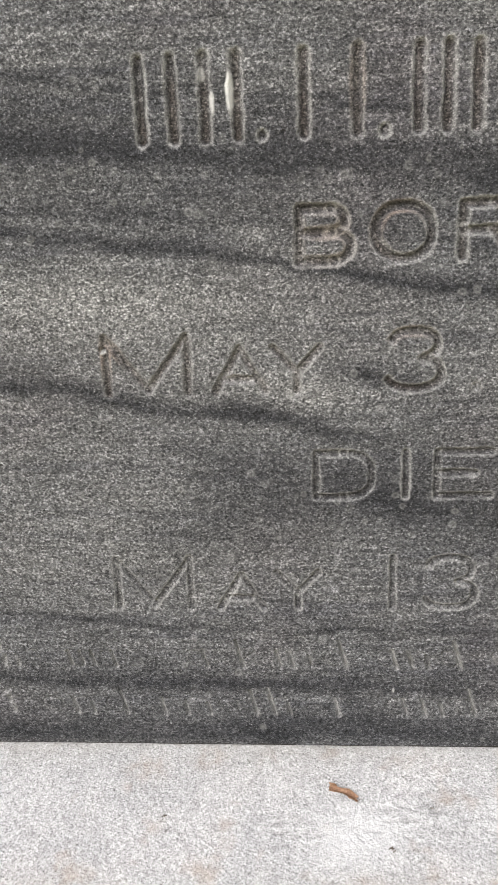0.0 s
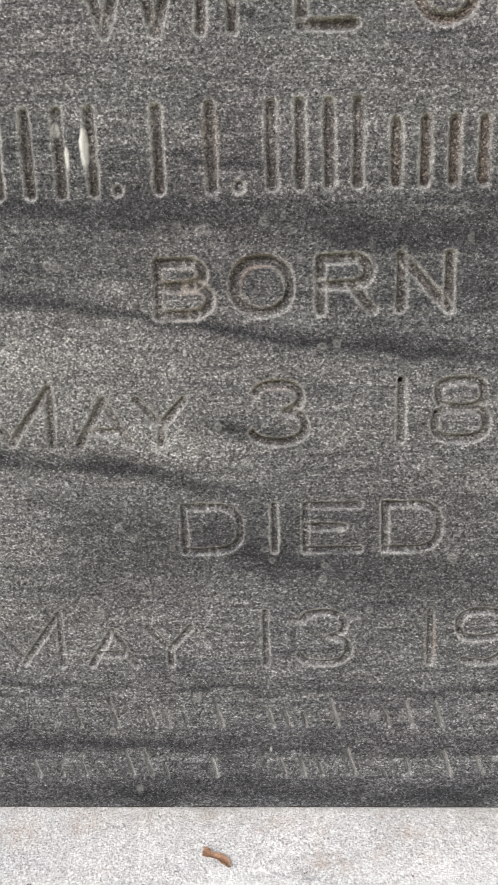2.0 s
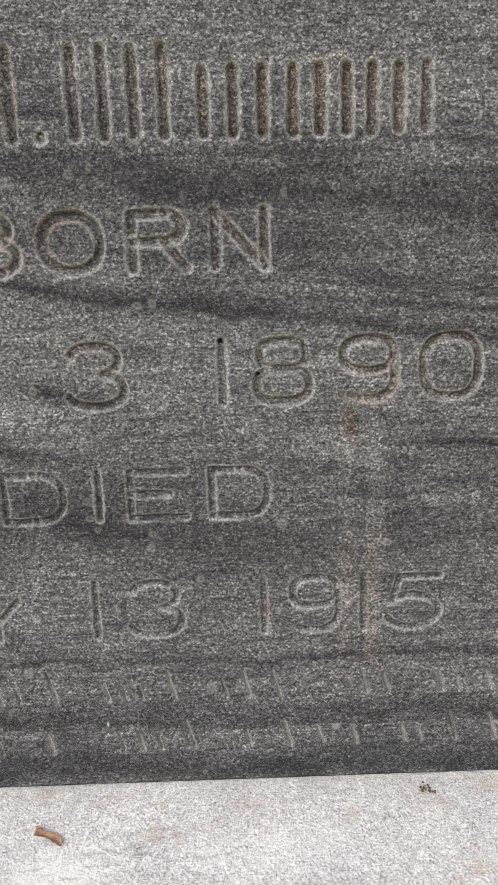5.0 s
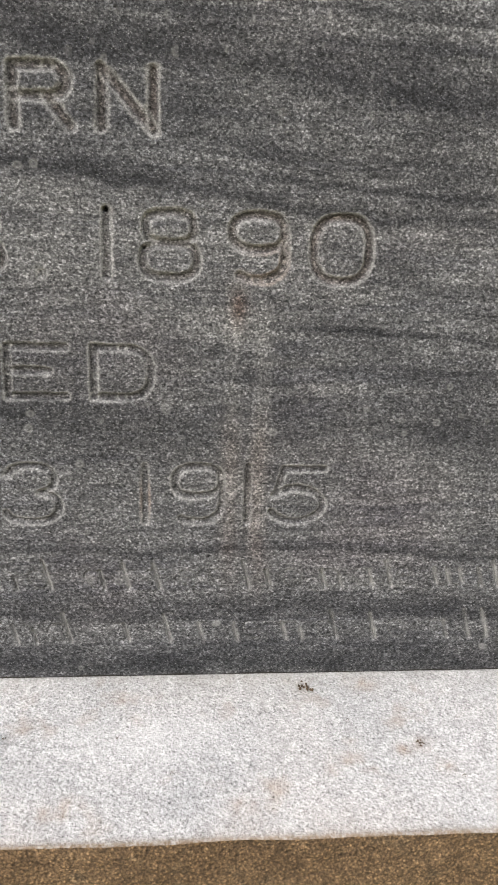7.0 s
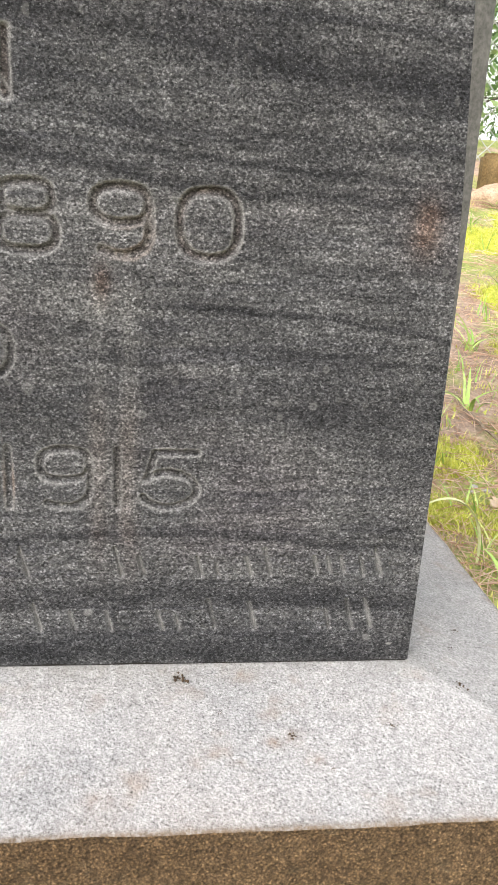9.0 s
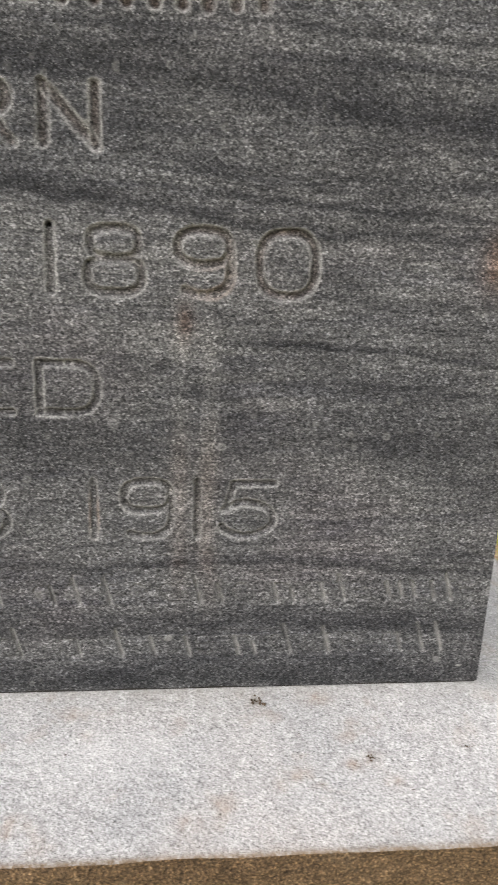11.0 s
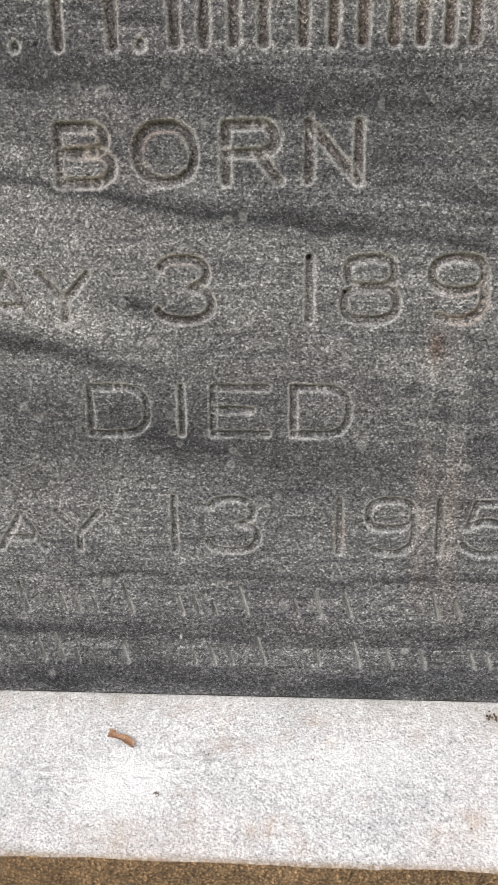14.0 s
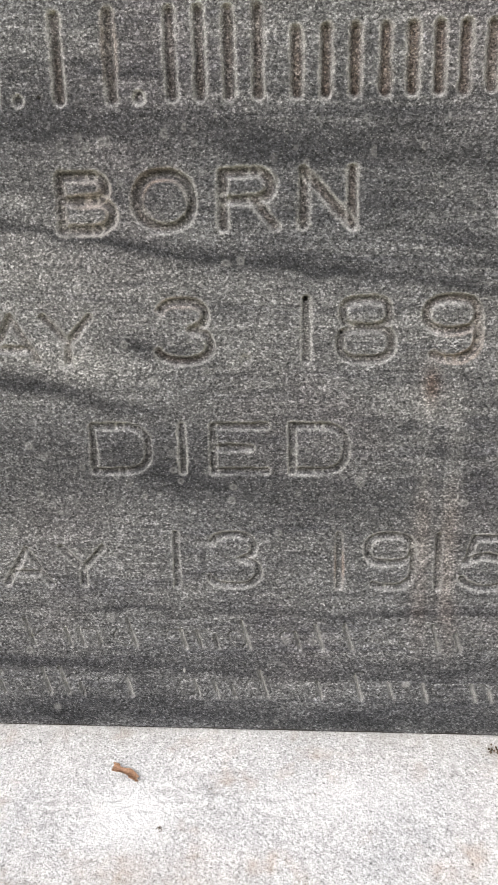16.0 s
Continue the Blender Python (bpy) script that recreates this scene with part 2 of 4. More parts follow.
MOSS = island("moss_tufts", (0.0, (0.34, 0.38, 0.06)), (0.6, (0.56, 0.56, 0.11)), (1.0, (0.70, 0.66, 0.22)))
MOSSBED = earthy("moss_bed", (0.26, 0.29, 0.03), (0.52, 0.52, 0.08), 60, 0.95, 0.004)
BLADE = island("pale_grass_blade", (0.0, (0.58, 0.64, 0.30)), (1.0, (0.70, 0.72, 0.40)))
DRYLEAF = island("dry_leaves", (0.0, (0.40, 0.27, 0.17)), (0.5, (0.62, 0.50, 0.36)), (1.0, (0.78, 0.70, 0.58)))
PEBBLE = earthy("pebble_stone", (0.30, 0.28, 0.25), (0.62, 0.60, 0.56), 120)
TWIG = earthy("twig_bark", (0.14, 0.10, 0.07), (0.36, 0.29, 0.22), 150, 0.9, 0.001)
OLDSTONE = earthy("brown_headstone", (0.085, 0.055, 0.022), (0.20, 0.135, 0.06), 20)
ROCK = earthy("pinkish_rock", (0.30, 0.20, 0.13), (0.55, 0.40, 0.29), 25)
LEAVES = island("tree_leaves", (0.0, (0.08, 0.16, 0.04)), (0.6, (0.17, 0.28, 0.08)), (1.0, (0.32, 0.42, 0.17)), through=0.05)
BARK = earthy("tree_bark", (0.05, 0.04, 0.03), (0.17, 0.14, 0.11), 12, 0.95, 0.02)
WIRE, _t, _p = material("galvanised_wire")
_p.inputs["Metallic"].default_value = 0.7
_p.inputs["Roughness"].default_value = 0.5
_t.links.new(ramp(_t, noise_of(_t, coords(_t), 30, 4), (0.3, (0.36, 0.37, 0.34)), (0.7, (0.60, 0.61, 0.58))), _p.inputs["Base Color"])


# ---- mesh helpers ----
def thing(name, label, category, kind="", group=""):
    return tagged(new(name), label, category, group, kind)


def finish(ob, material_, parent=None, label=""):
    ob.data.materials.append(material_)
    if parent:
        ob.parent = parent
    if label:
        ob["label"] = label
    return ob


def part(name, bm, material_, parent=None, label="", smooth=True):
    me = bpy.data.meshes.new(name)
    bm.to_mesh(me)
    bm.free()
    me.polygons.foreach_set("use_smooth", [smooth] * len(me.polygons))
    return finish(new(name, me), material_, parent, label)


def mesh_of(name, verts, faces, material_, parent=None, label="", smooth=True, attrs=None):
    """A mesh from numpy arrays of places and of faces that all have as many corners."""
    verts, faces = np.asarray(verts, dtype=np.float32), np.asarray(faces, dtype=np.int32)
    k = faces.shape[1]
    me = bpy.data.meshes.new(name)
    me.vertices.add(len(verts))
    me.vertices.foreach_set("co", verts.ravel())
    me.loops.add(faces.size)
    me.loops.foreach_set("vertex_index", faces.ravel())
    me.polygons.add(len(faces))
    me.polygons.foreach_set("loop_start", np.arange(0, faces.size, k, dtype=np.int32))
    me.polygons.foreach_set("use_smooth", np.full(len(faces), smooth))
    for key, values in (attrs or {}).items():
        me.attributes.new(key, "FLOAT", "POINT").data.foreach_set("value", np.asarray(values, dtype=np.float32))
    me.update(calc_edges=True)
    me.validate()
    return finish(new(name, me), material_, parent, label)


def waves(x, z, scale, seed, octaves=4):
    """Smooth random field, about -1 to 1, from summed plane waves."""
    rng = np.random.default_rng(seed)
    out = np.zeros_like(x)
    for o in range(octaves):
        for _ in range(6):
            a, ph = rng.uniform(0, 2 * math.pi), rng.uniform(0, 2 * math.pi)
            k = scale * 2 ** o * rng.uniform(0.7, 1.4)
            out += 0.55 ** o * np.sin((x * math.cos(a) + z * math.sin(a)) * k + ph)
    return out / 6


# ---- carved letters: strokes in a unit box, one high ----
def arc(cx, cz, rx, rz, a0, a1, n=18, square=2.0):
    """Part of an ellipse; square above 2 fills out its corners."""
    out = []
    for i in range(n + 1):
        a = radians(a0 + (a1 - a0) * i / n)
        c, s_ = math.cos(a), math.sin(a)
        out.append((cx + rx * math.copysign(abs(c) ** (2 / square), c), cz + rz * math.copysign(abs(s_) ** (2 / square), s_)))
    return out


GLYPH = {}
GLYPH["W"] = [[(0, 1), (0.24, 0)], [(0.24, 0), (0.5, 1)], [(0.5, 1), (0.76, 0)], [(0.76, 0), (1, 1)]]
GLYPH["I"] = [[(0.5, 0), (0.5, 1)]]
GLYPH["1"] = GLYPH["I"]
GLYPH["F"] = [[(0, 0), (0, 1)], [(0, 1), (1, 1)], [(0, 0.52), (0.75, 0.52)]]
GLYPH["E"] = [[(0, 0), (0, 1)], [(0, 1), (1, 1)], [(0, 0.52), (0.72, 0.52)], [(0, 0), (1, 0)]]
GLYPH["O"] = [arc(0.5, 0.5, 0.5, 0.5, 0, 360, 40, 2.2)]
GLYPH["0"] = [arc(0.5, 0.5, 0.5, 0.5, 0, 360, 48, 2.7)]
GLYPH["B"] = [[(0, 0), (0, 1), (0.62, 1)], arc(0.62, 0.77, 0.27, 0.23, 90, -90), [(0.62, 0.54), (0, 0.54)], arc(0.68, 0.27, 0.32, 0.27, 90, -90), [(0.68, 0), (0, 0)]]
GLYPH["R"] = [[(0, 0), (0, 1), (0.62, 1)], arc(0.62, 0.75, 0.32, 0.25, 90, -90), [(0.62, 0.5), (0, 0.5)], [(0.6, 0.5), (1, 0)]]
GLYPH["N"] = [[(0, 0), (0, 1)], [(0, 1), (1, 0)], [(1, 0), (1, 1)]]
GLYPH["M"] = [[(0, 0), (0, 1)], [(0, 1), (0.5, 0.06)], [(0.5, 0.06), (1, 1)], [(1, 1), (1, 0)]]
GLYPH["A"] = [[(0, 0), (0.5, 1)], [(0.5, 1), (1, 0)], [(0.18, 0.3), (0.82, 0.3)]]
GLYPH["Y"] = [[(0, 1), (0.5, 0.42)], [(1, 1), (0.5, 0.42)], [(0.5, 0.42), (0.5, 0)]]
GLYPH["D"] = [[(0, 0), (0, 1), (0.5, 1)], arc(0.5, 0.5, 0.5, 0.5, 90, -90, 24, 2.6), [(0.5, 0), (0, 0)]]
GLYPH["3"] = [arc(0.48, 0.755, 0.44, 0.245, 160, -70, 24, 2.3), arc(0.48, 0.27, 0.52, 0.27, 70, -160, 28, 2.3)]
GLYPH["8"] = [arc(0.5, 0.765, 0.44, 0.235, 0, 360, 40, 2.9), arc(0.5, 0.265, 0.5, 0.265, 0, 360, 40, 2.9)]
GLYPH["9"] = [arc(0.5, 0.735, 0.48, 0.265, 0, 360, 40, 2.6), [(0.99, 0.7), (1, 0.36)], arc(0.5, 0.36, 0.5, 0.36, 0, -90, 20, 2.5), arc(0.5, 0.2, 0.44, 0.2, 222, 270, 8, 2.2)]
GLYPH["5"] = [[(1, 1), (0.22, 1), (0.08, 0.52)], arc(0.48, 0.32, 0.52, 0.32, 145, -155, 28)]
GLYPH["."] = [[(0.5, 0.0), (0.5, 0.03)]]
# running hand: main down strokes, then hairlines
GLYPH["a"] = [[(0.75, 0.62), (0.75, 0)], arc(0.4, 0.32, 0.36, 0.31, 20, 340)]
GLYPH["c"] = [arc(0.5, 0.32, 0.42, 0.32, 50, 310)]
GLYPH["d"] = [[(0.78, 1), (0.78, 0)], arc(0.4, 0.32, 0.36, 0.31, 20, 340)]
GLYPH["e"] = [arc(0.5, 0.32, 0.42, 0.32, 0, 310), [(0.1, 0.34), (0.92, 0.36)]]
GLYPH["f"] = [[(0.4, 0), (0.4, 0.85)], arc(0.65, 0.85, 0.25, 0.15, 180, 40, 8), [(0.1, 0.6), (0.8, 0.6)]]
GLYPH["h"] = [[(0.15, 0), (0.15, 1)], arc(0.5, 0.4, 0.35, 0.24, 180, 0, 10), [(0.85, 0.4), (0.85, 0)]]
GLYPH["i"] = [[(0.5, 0.62), (0.5, 0)]]
GLYPH["k"] = [[(0.15, 0), (0.15, 1)], [(0.8, 0.62), (0.2, 0.28)], [(0.4, 0.38), (0.85, 0)]]
GLYPH["l"] = [[(0.5, 0), (0.5, 1)]]
GLYPH["m"] = [[(0.05, 0), (0.05, 0.62)], arc(0.27, 0.42, 0.22, 0.2, 180, 0, 8), [(0.5, 0.42), (0.5, 0)], arc(0.72, 0.42, 0.22, 0.2, 180, 0, 8), [(0.95, 0.42), (0.95, 0)]]
GLYPH["n"] = [[(0.15, 0), (0.15, 0.62)], arc(0.5, 0.4, 0.35, 0.22, 180, 0, 10), [(0.85, 0.4), (0.85, 0)]]
GLYPH["o"] = [arc(0.5, 0.31, 0.42, 0.31, 0, 360, 24)]
GLYPH["r"] = [[(0.2, 0), (0.2, 0.62)], arc(0.55, 0.42, 0.35, 0.2, 180, 60, 8)]
GLYPH["s"] = [arc(0.5, 0.47, 0.34, 0.15, 20, 250, 10), arc(0.5, 0.16, 0.36, 0.16, 80, -160, 12)]
GLYPH["w"] = [[(0.08, 0.62), (0.08, 0.08)], arc(0.29, 0.16, 0.21, 0.16, 180, 360, 8), [(0.5, 0.62), (0.5, 0.1)], arc(0.71, 0.16, 0.21, 0.16, 180, 360, 8), [(0.92, 0.62), (0.92, 0.1)]]
GLYPH["t"] = [[(0.45, 0), (0.45, 0.9)], [(0.15, 0.62), (0.85, 0.62)]]
CARVED = []  # name, strokes in metres on the face, half width, depth, softness


def carve(ch, x0, x1, z0, z1, half, depth, name="carved_letter", lean=0.0, hair=False):
    strokes = []
    for i, line in enumerate(GLYPH[ch]):
        pts = [(x0 + (x1 - x0) * u - lean * (z1 - z0) * v, z0 + (z1 - z0) * v) for u, v in line]
        main = not hair or (len(line) == 2 and abs(line[0][0] - line[1][0]) < 0.1)
        strokes.append((pts, half if main else half * 0.8, depth if main else depth * 0.36))
    CARVED.append((name, strokes))


def row(items, z0, z1, half, depth, name="carved_letter"):
    for ch, x0, x1, top in items:
        x0, x1 = (x0, x1) if ch == "." else (x0 - 0.0008, x1 - 0.0022)
        carve(ch, x0, x1, z0, z0 + (z1 - z0) * top, half, depth, name)


# "WIFE OF", then a name kept as plain bars, then the dates
row([("W", -0.008, 0.050, 1.3), ("I", 0.055, 0.067, 1), ("F", 0.078, 0.104, 1), ("E", 0.117, 0.147, 1), ("O", 0.181, 0.214, 1), ("F", 0.229, 0.256, 1)], 0.506, 0.541, 0.0041, 0.0047)
for n, x0, x1, top in ((4, -0.063, -0.006, 1.48), (2, 0.033, 0.064, 1.48), (4, 0.099, 0.149, 1.48), (3, 0.171, 0.204, 1.08), (3, 0.221, 0.251, 1.08), (3, 0.265, 0.295, 1.08)):
    for i in range(n):
        x = x0 + (x1 - x0) * i / (n - 1)
        row([("I", x - 0.004, x + 0.004, top)], 0.421, 0.451, 0.0042, 0.0048, "carved_bar")
row([(".", 0.003, 0.011, 1), (".", 0.074, 0.082, 1)], 0.421, 0.450, 0.0038, 0.0026, "carved_dot")
row([("B", 0.028, 0.060, 1), ("O", 0.074, 0.109, 1), ("R", 0.126, 0.158, 1), ("N", 0.174, 0.204, 1)], 0.348, 0.379, 0.0039, 0.0045)
row([("M", -0.098, -0.044, 1), ("A", -0.028, 0.006, 0.76), ("Y", 0.010, 0.041, 0.76), ("3", 0.083, 0.117, 1), ("1", 0.170, 0.182, 1), ("8", 0.196, 0.229, 1), ("9", 0.248, 0.281, 1), ("0", 0.297, 0.332, 1)], 0.267, 0.304, 0.0034, 0.0038)
row([(".", 0.133, 0.141, 1)], 0.267, 0.305, 0.0034, 0.0016, "carved_dot")
row([("D", 0.036, 0.074, 1), ("I", 0.089, 0.102, 1), ("E", 0.115, 0.151, 1), ("D", 0.166, 0.202, 1)], 0.194, 0.2245, 0.0031, 0.0034)
row([("M", -0.104, -0.051, 1), ("A", -0.032, 0.000, 0.68), ("Y", 0.008, 0.038, 0.72), ("1", 0.082, 0.094, 1), ("3", 0.110, 0.144, 1), ("1", 0.191, 0.204, 1), ("9", 0.215, 0.247, 1), ("1", 0.257, 0.269, 1), ("5", 0.278, 0.313, 0.96)], 0.112, 0.1495, 0.0030, 0.0033)


def running(word, starts, z, wide=0.0135):
    """A word of the running hand, letter by letter from where each begins."""
    for c, x in zip(word, starts):
        k = wide * {"m": 2.3, "w": 1.5, "i": 0.5, "l": 0.5, "t": 0.7, "r": 0.8, "e": 0.8, "f": 0.9}.get(c, 1)
        carve(c, x + 0.001, x + 0.001 + k, z, z + 0.021, 0.0016, 0.0034, "carved_script", lean=0.27, hair=True)


# "She was a kind and affectionate wife / a fond mother and a friend to all"
FIRST, SECOND = 0.064, 0.025
running("he", (-0.196, -0.177), FIRST)
running("was", (-0.146, -0.122, -0.104), FIRST)
running("a", (-0.060,), FIRST, 0.019)
running("kind", (-0.022, 0.003, 0.014, 0.040), FIRST, 0.018)
running("and", (0.077, 0.098, 0.121), FIRST, 0.0165)
running("affectionate", (0.157, 0.179, 0.199, 0.219, 0.238, 0.259, 0.274, 0.286, 0.313, 0.336, 0.356, 0.366), FIRST, 0.0155)
running("wife", (0.391, 0.420, 0.430, 0.442), FIRST, 0.014)
running("fond", (-0.199, -0.170, -0.147, -0.121), SECOND, 0.018)
running("mother", (-0.080, -0.038, -0.016, 0.000, 0.026, 0.046), SECOND, 0.016)
running("and", (0.084, 0.108, 0.132), SECOND, 0.0175)
running("a", (0.172,), SECOND, 0.016)
running("friend", (0.206, 0.231, 0.253, 0.262, 0.288, 0.313), SECOND, 0.016)
running("to", (0.348, 0.362), SECOND, 0.014)
running("all", (0.391, 0.415, 0.428), SECOND, 0.016)

# ---- gravestone ----
LEFT, RIGHT, TOP, DEEP = -0.252, 0.4642, 0.70, 0.24
WASH, DROP, FOOT = 0.120, 0.0280, -0.30
SEAT = -0.0022  # height of the plinth's top where the stone stands


def side(z):
    return RIGHT - 0.0020 + 0.012 * z


def chamfer(z):
    return 0.0155 * np.clip((z - 0.19) / 0.24, 0, 1.5) ** 1.4


def veined(x, z):
    """Where the darker veins, pale clouds and stains run on the face."""
    wob = 0.006 * waves(x, z, 22, 5, 4) + 0.0025 * waves(x, z, 130, 6, 4)

    def band(xs, zs, wide, power):
        d = (z + wob - np.interp(x, xs, zs)) / wide
        d = np.where(d > 0, d * 0.75, d * 1.7)
        return power * np.exp(-np.abs(d) ** 1.5)
    v = band((-0.25, -0.08, 0.1, 0.2, 0.34, 0.46), (0.440, 0.414, 0.398, 0.390, 0.370, 0.358), 0.019, 1.0)
    v = np.maximum(v, band((-0.25, -0.06, 0.02, 0.1, 0.2, 0.34, 0.46), (0.388, 0.358, 0.344, 0.333, 0.318, 0.305, 0.30), 0.0055, 1.0))
    v = np.maximum(v, band((-0.25, 0.0, 0.1, 0.2, 0.3), (0.395, 0.372, 0.362, 0.352, 0.33), 0.010, 0.6))
    v = np.maximum(v, 0.42 * np.exp(-((z + wob - 0.385 + 0.10 * x) / 0.034) ** 2))
    v = np.maximum(v, band((-0.25, -0.115, -0.06, 0.0, 0.05, 0.12, 0.25), (0.292, 0.266, 0.253, 0.249, 0.238, 0.229, 0.215), 0.0105, 1.0) * np.interp(x, (-0.25, 0.0, 0.14), (1, 1, 0.3)))
    v = np.maximum(v, band((-0.25, 0.06, 0.12), (0.30, 0.276, 0.264), 0.0085, 1.0) * np.interp(x, (0.04, 0.062, 0.096, 0.13), (0, 1, 1, 0)))
    v = np.maximum(v, band((-0.1, -0.01, 0.06, 0.12, 0.3), (0.15, 0.187, 0.195, 0.180, 0.165), 0.034, 0.85) * np.interp(x, (-0.1, -0.02, 0.12, 0.3), (0, 1, 1, 0.3)))
    v = np.maximum(v, band((-0.25, 0.1, 0.46), (0.058, 0.046, 0.043), 0.010, 0.9))
    v = np.maximum(v, band((-0.25, 0.1, 0.46), (0.012, 0.005, 0.005), 0.016, 0.85))
    v = np.maximum(v, band((0.18, 0.24, 0.33, 0.42, 0.46), (0.40, 0.385, 0.366, 0.352, 0.35), 0.008, 0.7) * np.interp(x, (0.2, 0.26), (0, 1)))
    v = np.maximum(v, band((0.2, 0.304, 0.438, 0.46), (0.245, 0.237, 0.226, 0.222), 0.0035, 0.85) * np.interp(x, (0.24, 0.30), (0, 1)))
    v = np.maximum(v, band((0.3, 0.323, 0.38, 0.433), (0.27, 0.267, 0.258, 0.262), 0.004, 0.6) * np.interp(x, (0.28, 0.33), (0, 1)))
    v = np.maximum(v, band((0.2, 0.46), (0.185, 0.165), 0.036, 0.7) * np.interp(x, (0.28, 0.38), (0, 1)))
    for xs, zs, wide, start in (((0.16, 0.25, 0.34, 0.46), (0.353, 0.341, 0.334, 0.330), 0.0042, 0.14), ((0.2, 0.3, 0.4, 0.46), (0.329, 0.322, 0.315, 0.311), 0.0034, 0.18),
                                ((0.3, 0.38, 0.46), (0.213, 0.207, 0.203), 0.0034, 0.27), ((-0.2, 0.1, 0.3, 0.46), (0.104, 0.094, 0.090, 0.086), 0.0032, -0.25),
                                ((-0.25, 0.05, 0.3, 0.46), (0.470, 0.437, 0.412, 0.404), 0.0040, -0.25), ((0.0, 0.2, 0.46), (0.418, 0.402, 0.386), 0.0032, 0.02)):
        v = np.maximum(v, band(xs, zs, wide, 0.8) * np.interp(x, (start, start + 0.07), (0, 1)))
    streaks = waves(x * 0.25 + z * 0.02, z + 0.12 * x, 170, 11, 3)
    v = np.clip(v * (0.92 + 0.28 * waves(x * 0.3, z + 0.12 * x, 150, 8, 4)) + 0.42 * np.clip(streaks, 0, 1) * np.interp(x, (-0.1, 0.25), (0.5, 1)), 0, 1)
    v = np.maximum(v, 0.75 * np.exp(-(((x - 0.2535) / 0.0050) ** 4 + ((z - 0.2515) / 0.0085) ** 4)))
    pale = 1.3 * np.exp(-((x - 0.01) / 0.045) ** 2 - ((z - 0.262 + wob) / 0.012) ** 2)
    pale += 0.6 * np.exp(-((x - 0.004) / 0.022) ** 2 - ((z - 0.362 + wob) / 0.010) ** 2)
    pale += 0.45 * np.exp(-((x + 0.08) / 0.16) ** 2 - ((z - 0.285 + 0.1 * x + wob) / 0.045) ** 2)
    pale += 0.35 * np.exp(-((x + 0.10) / 0.12) ** 2 - ((z - 0.17 + wob) / 0.06) ** 2)
    pale += 0.7 * np.exp(-((x + 0.10) / 0.10) ** 2 - ((z - 0.32 + 0.1 * x + wob) / 0.020) ** 2)
    streak = np.exp(-((x - 0.268 + 0.004 * waves(z, z, 30, 3)) / 0.006) ** 2) + 0.8 * np.exp(-((x - 0.250) / 0.006) ** 2)
    pale += 0.55 * streak * np.interp(z, (0.09, 0.14, 0.24, 0.27), (0, 1, 1, 0))
    pale += 0.25 * np.exp(-((z - 0.240 + wob) / 0.008) ** 2) * np.interp(x, (0.18, 0.24, 0.32), (0, 1, 0))
    rust = 0.8 * np.exp(-((x - 0.441) / 0.008) ** 2 - ((z - 0.289) / 0.014) ** 2) + 0.4 * np.exp(-((x - 0.252) / 0.005) ** 2 - ((z - 0.25) / 0.012) ** 2)
    rust += 0.2 * streak * np.interp(z, (0.05, 0.10, 0.16, 0.2), (0, 1, 1, 0))
    algae = np.clip(np.interp(z, (0, 0.02, 0.05), (0.8, 0.6, 0)) + 0.5 * waves(x, z, 24, 14), 0, 1) * np.interp(z, (0, 0.06), (1, 0))
    algae += 0.35 * np.clip(waves(x, z, 18, 15), 0, 1)
    return v, np.clip(pale, 0, 1), np.clip(rust, 0, 1), np.clip(algae, 0, 1)


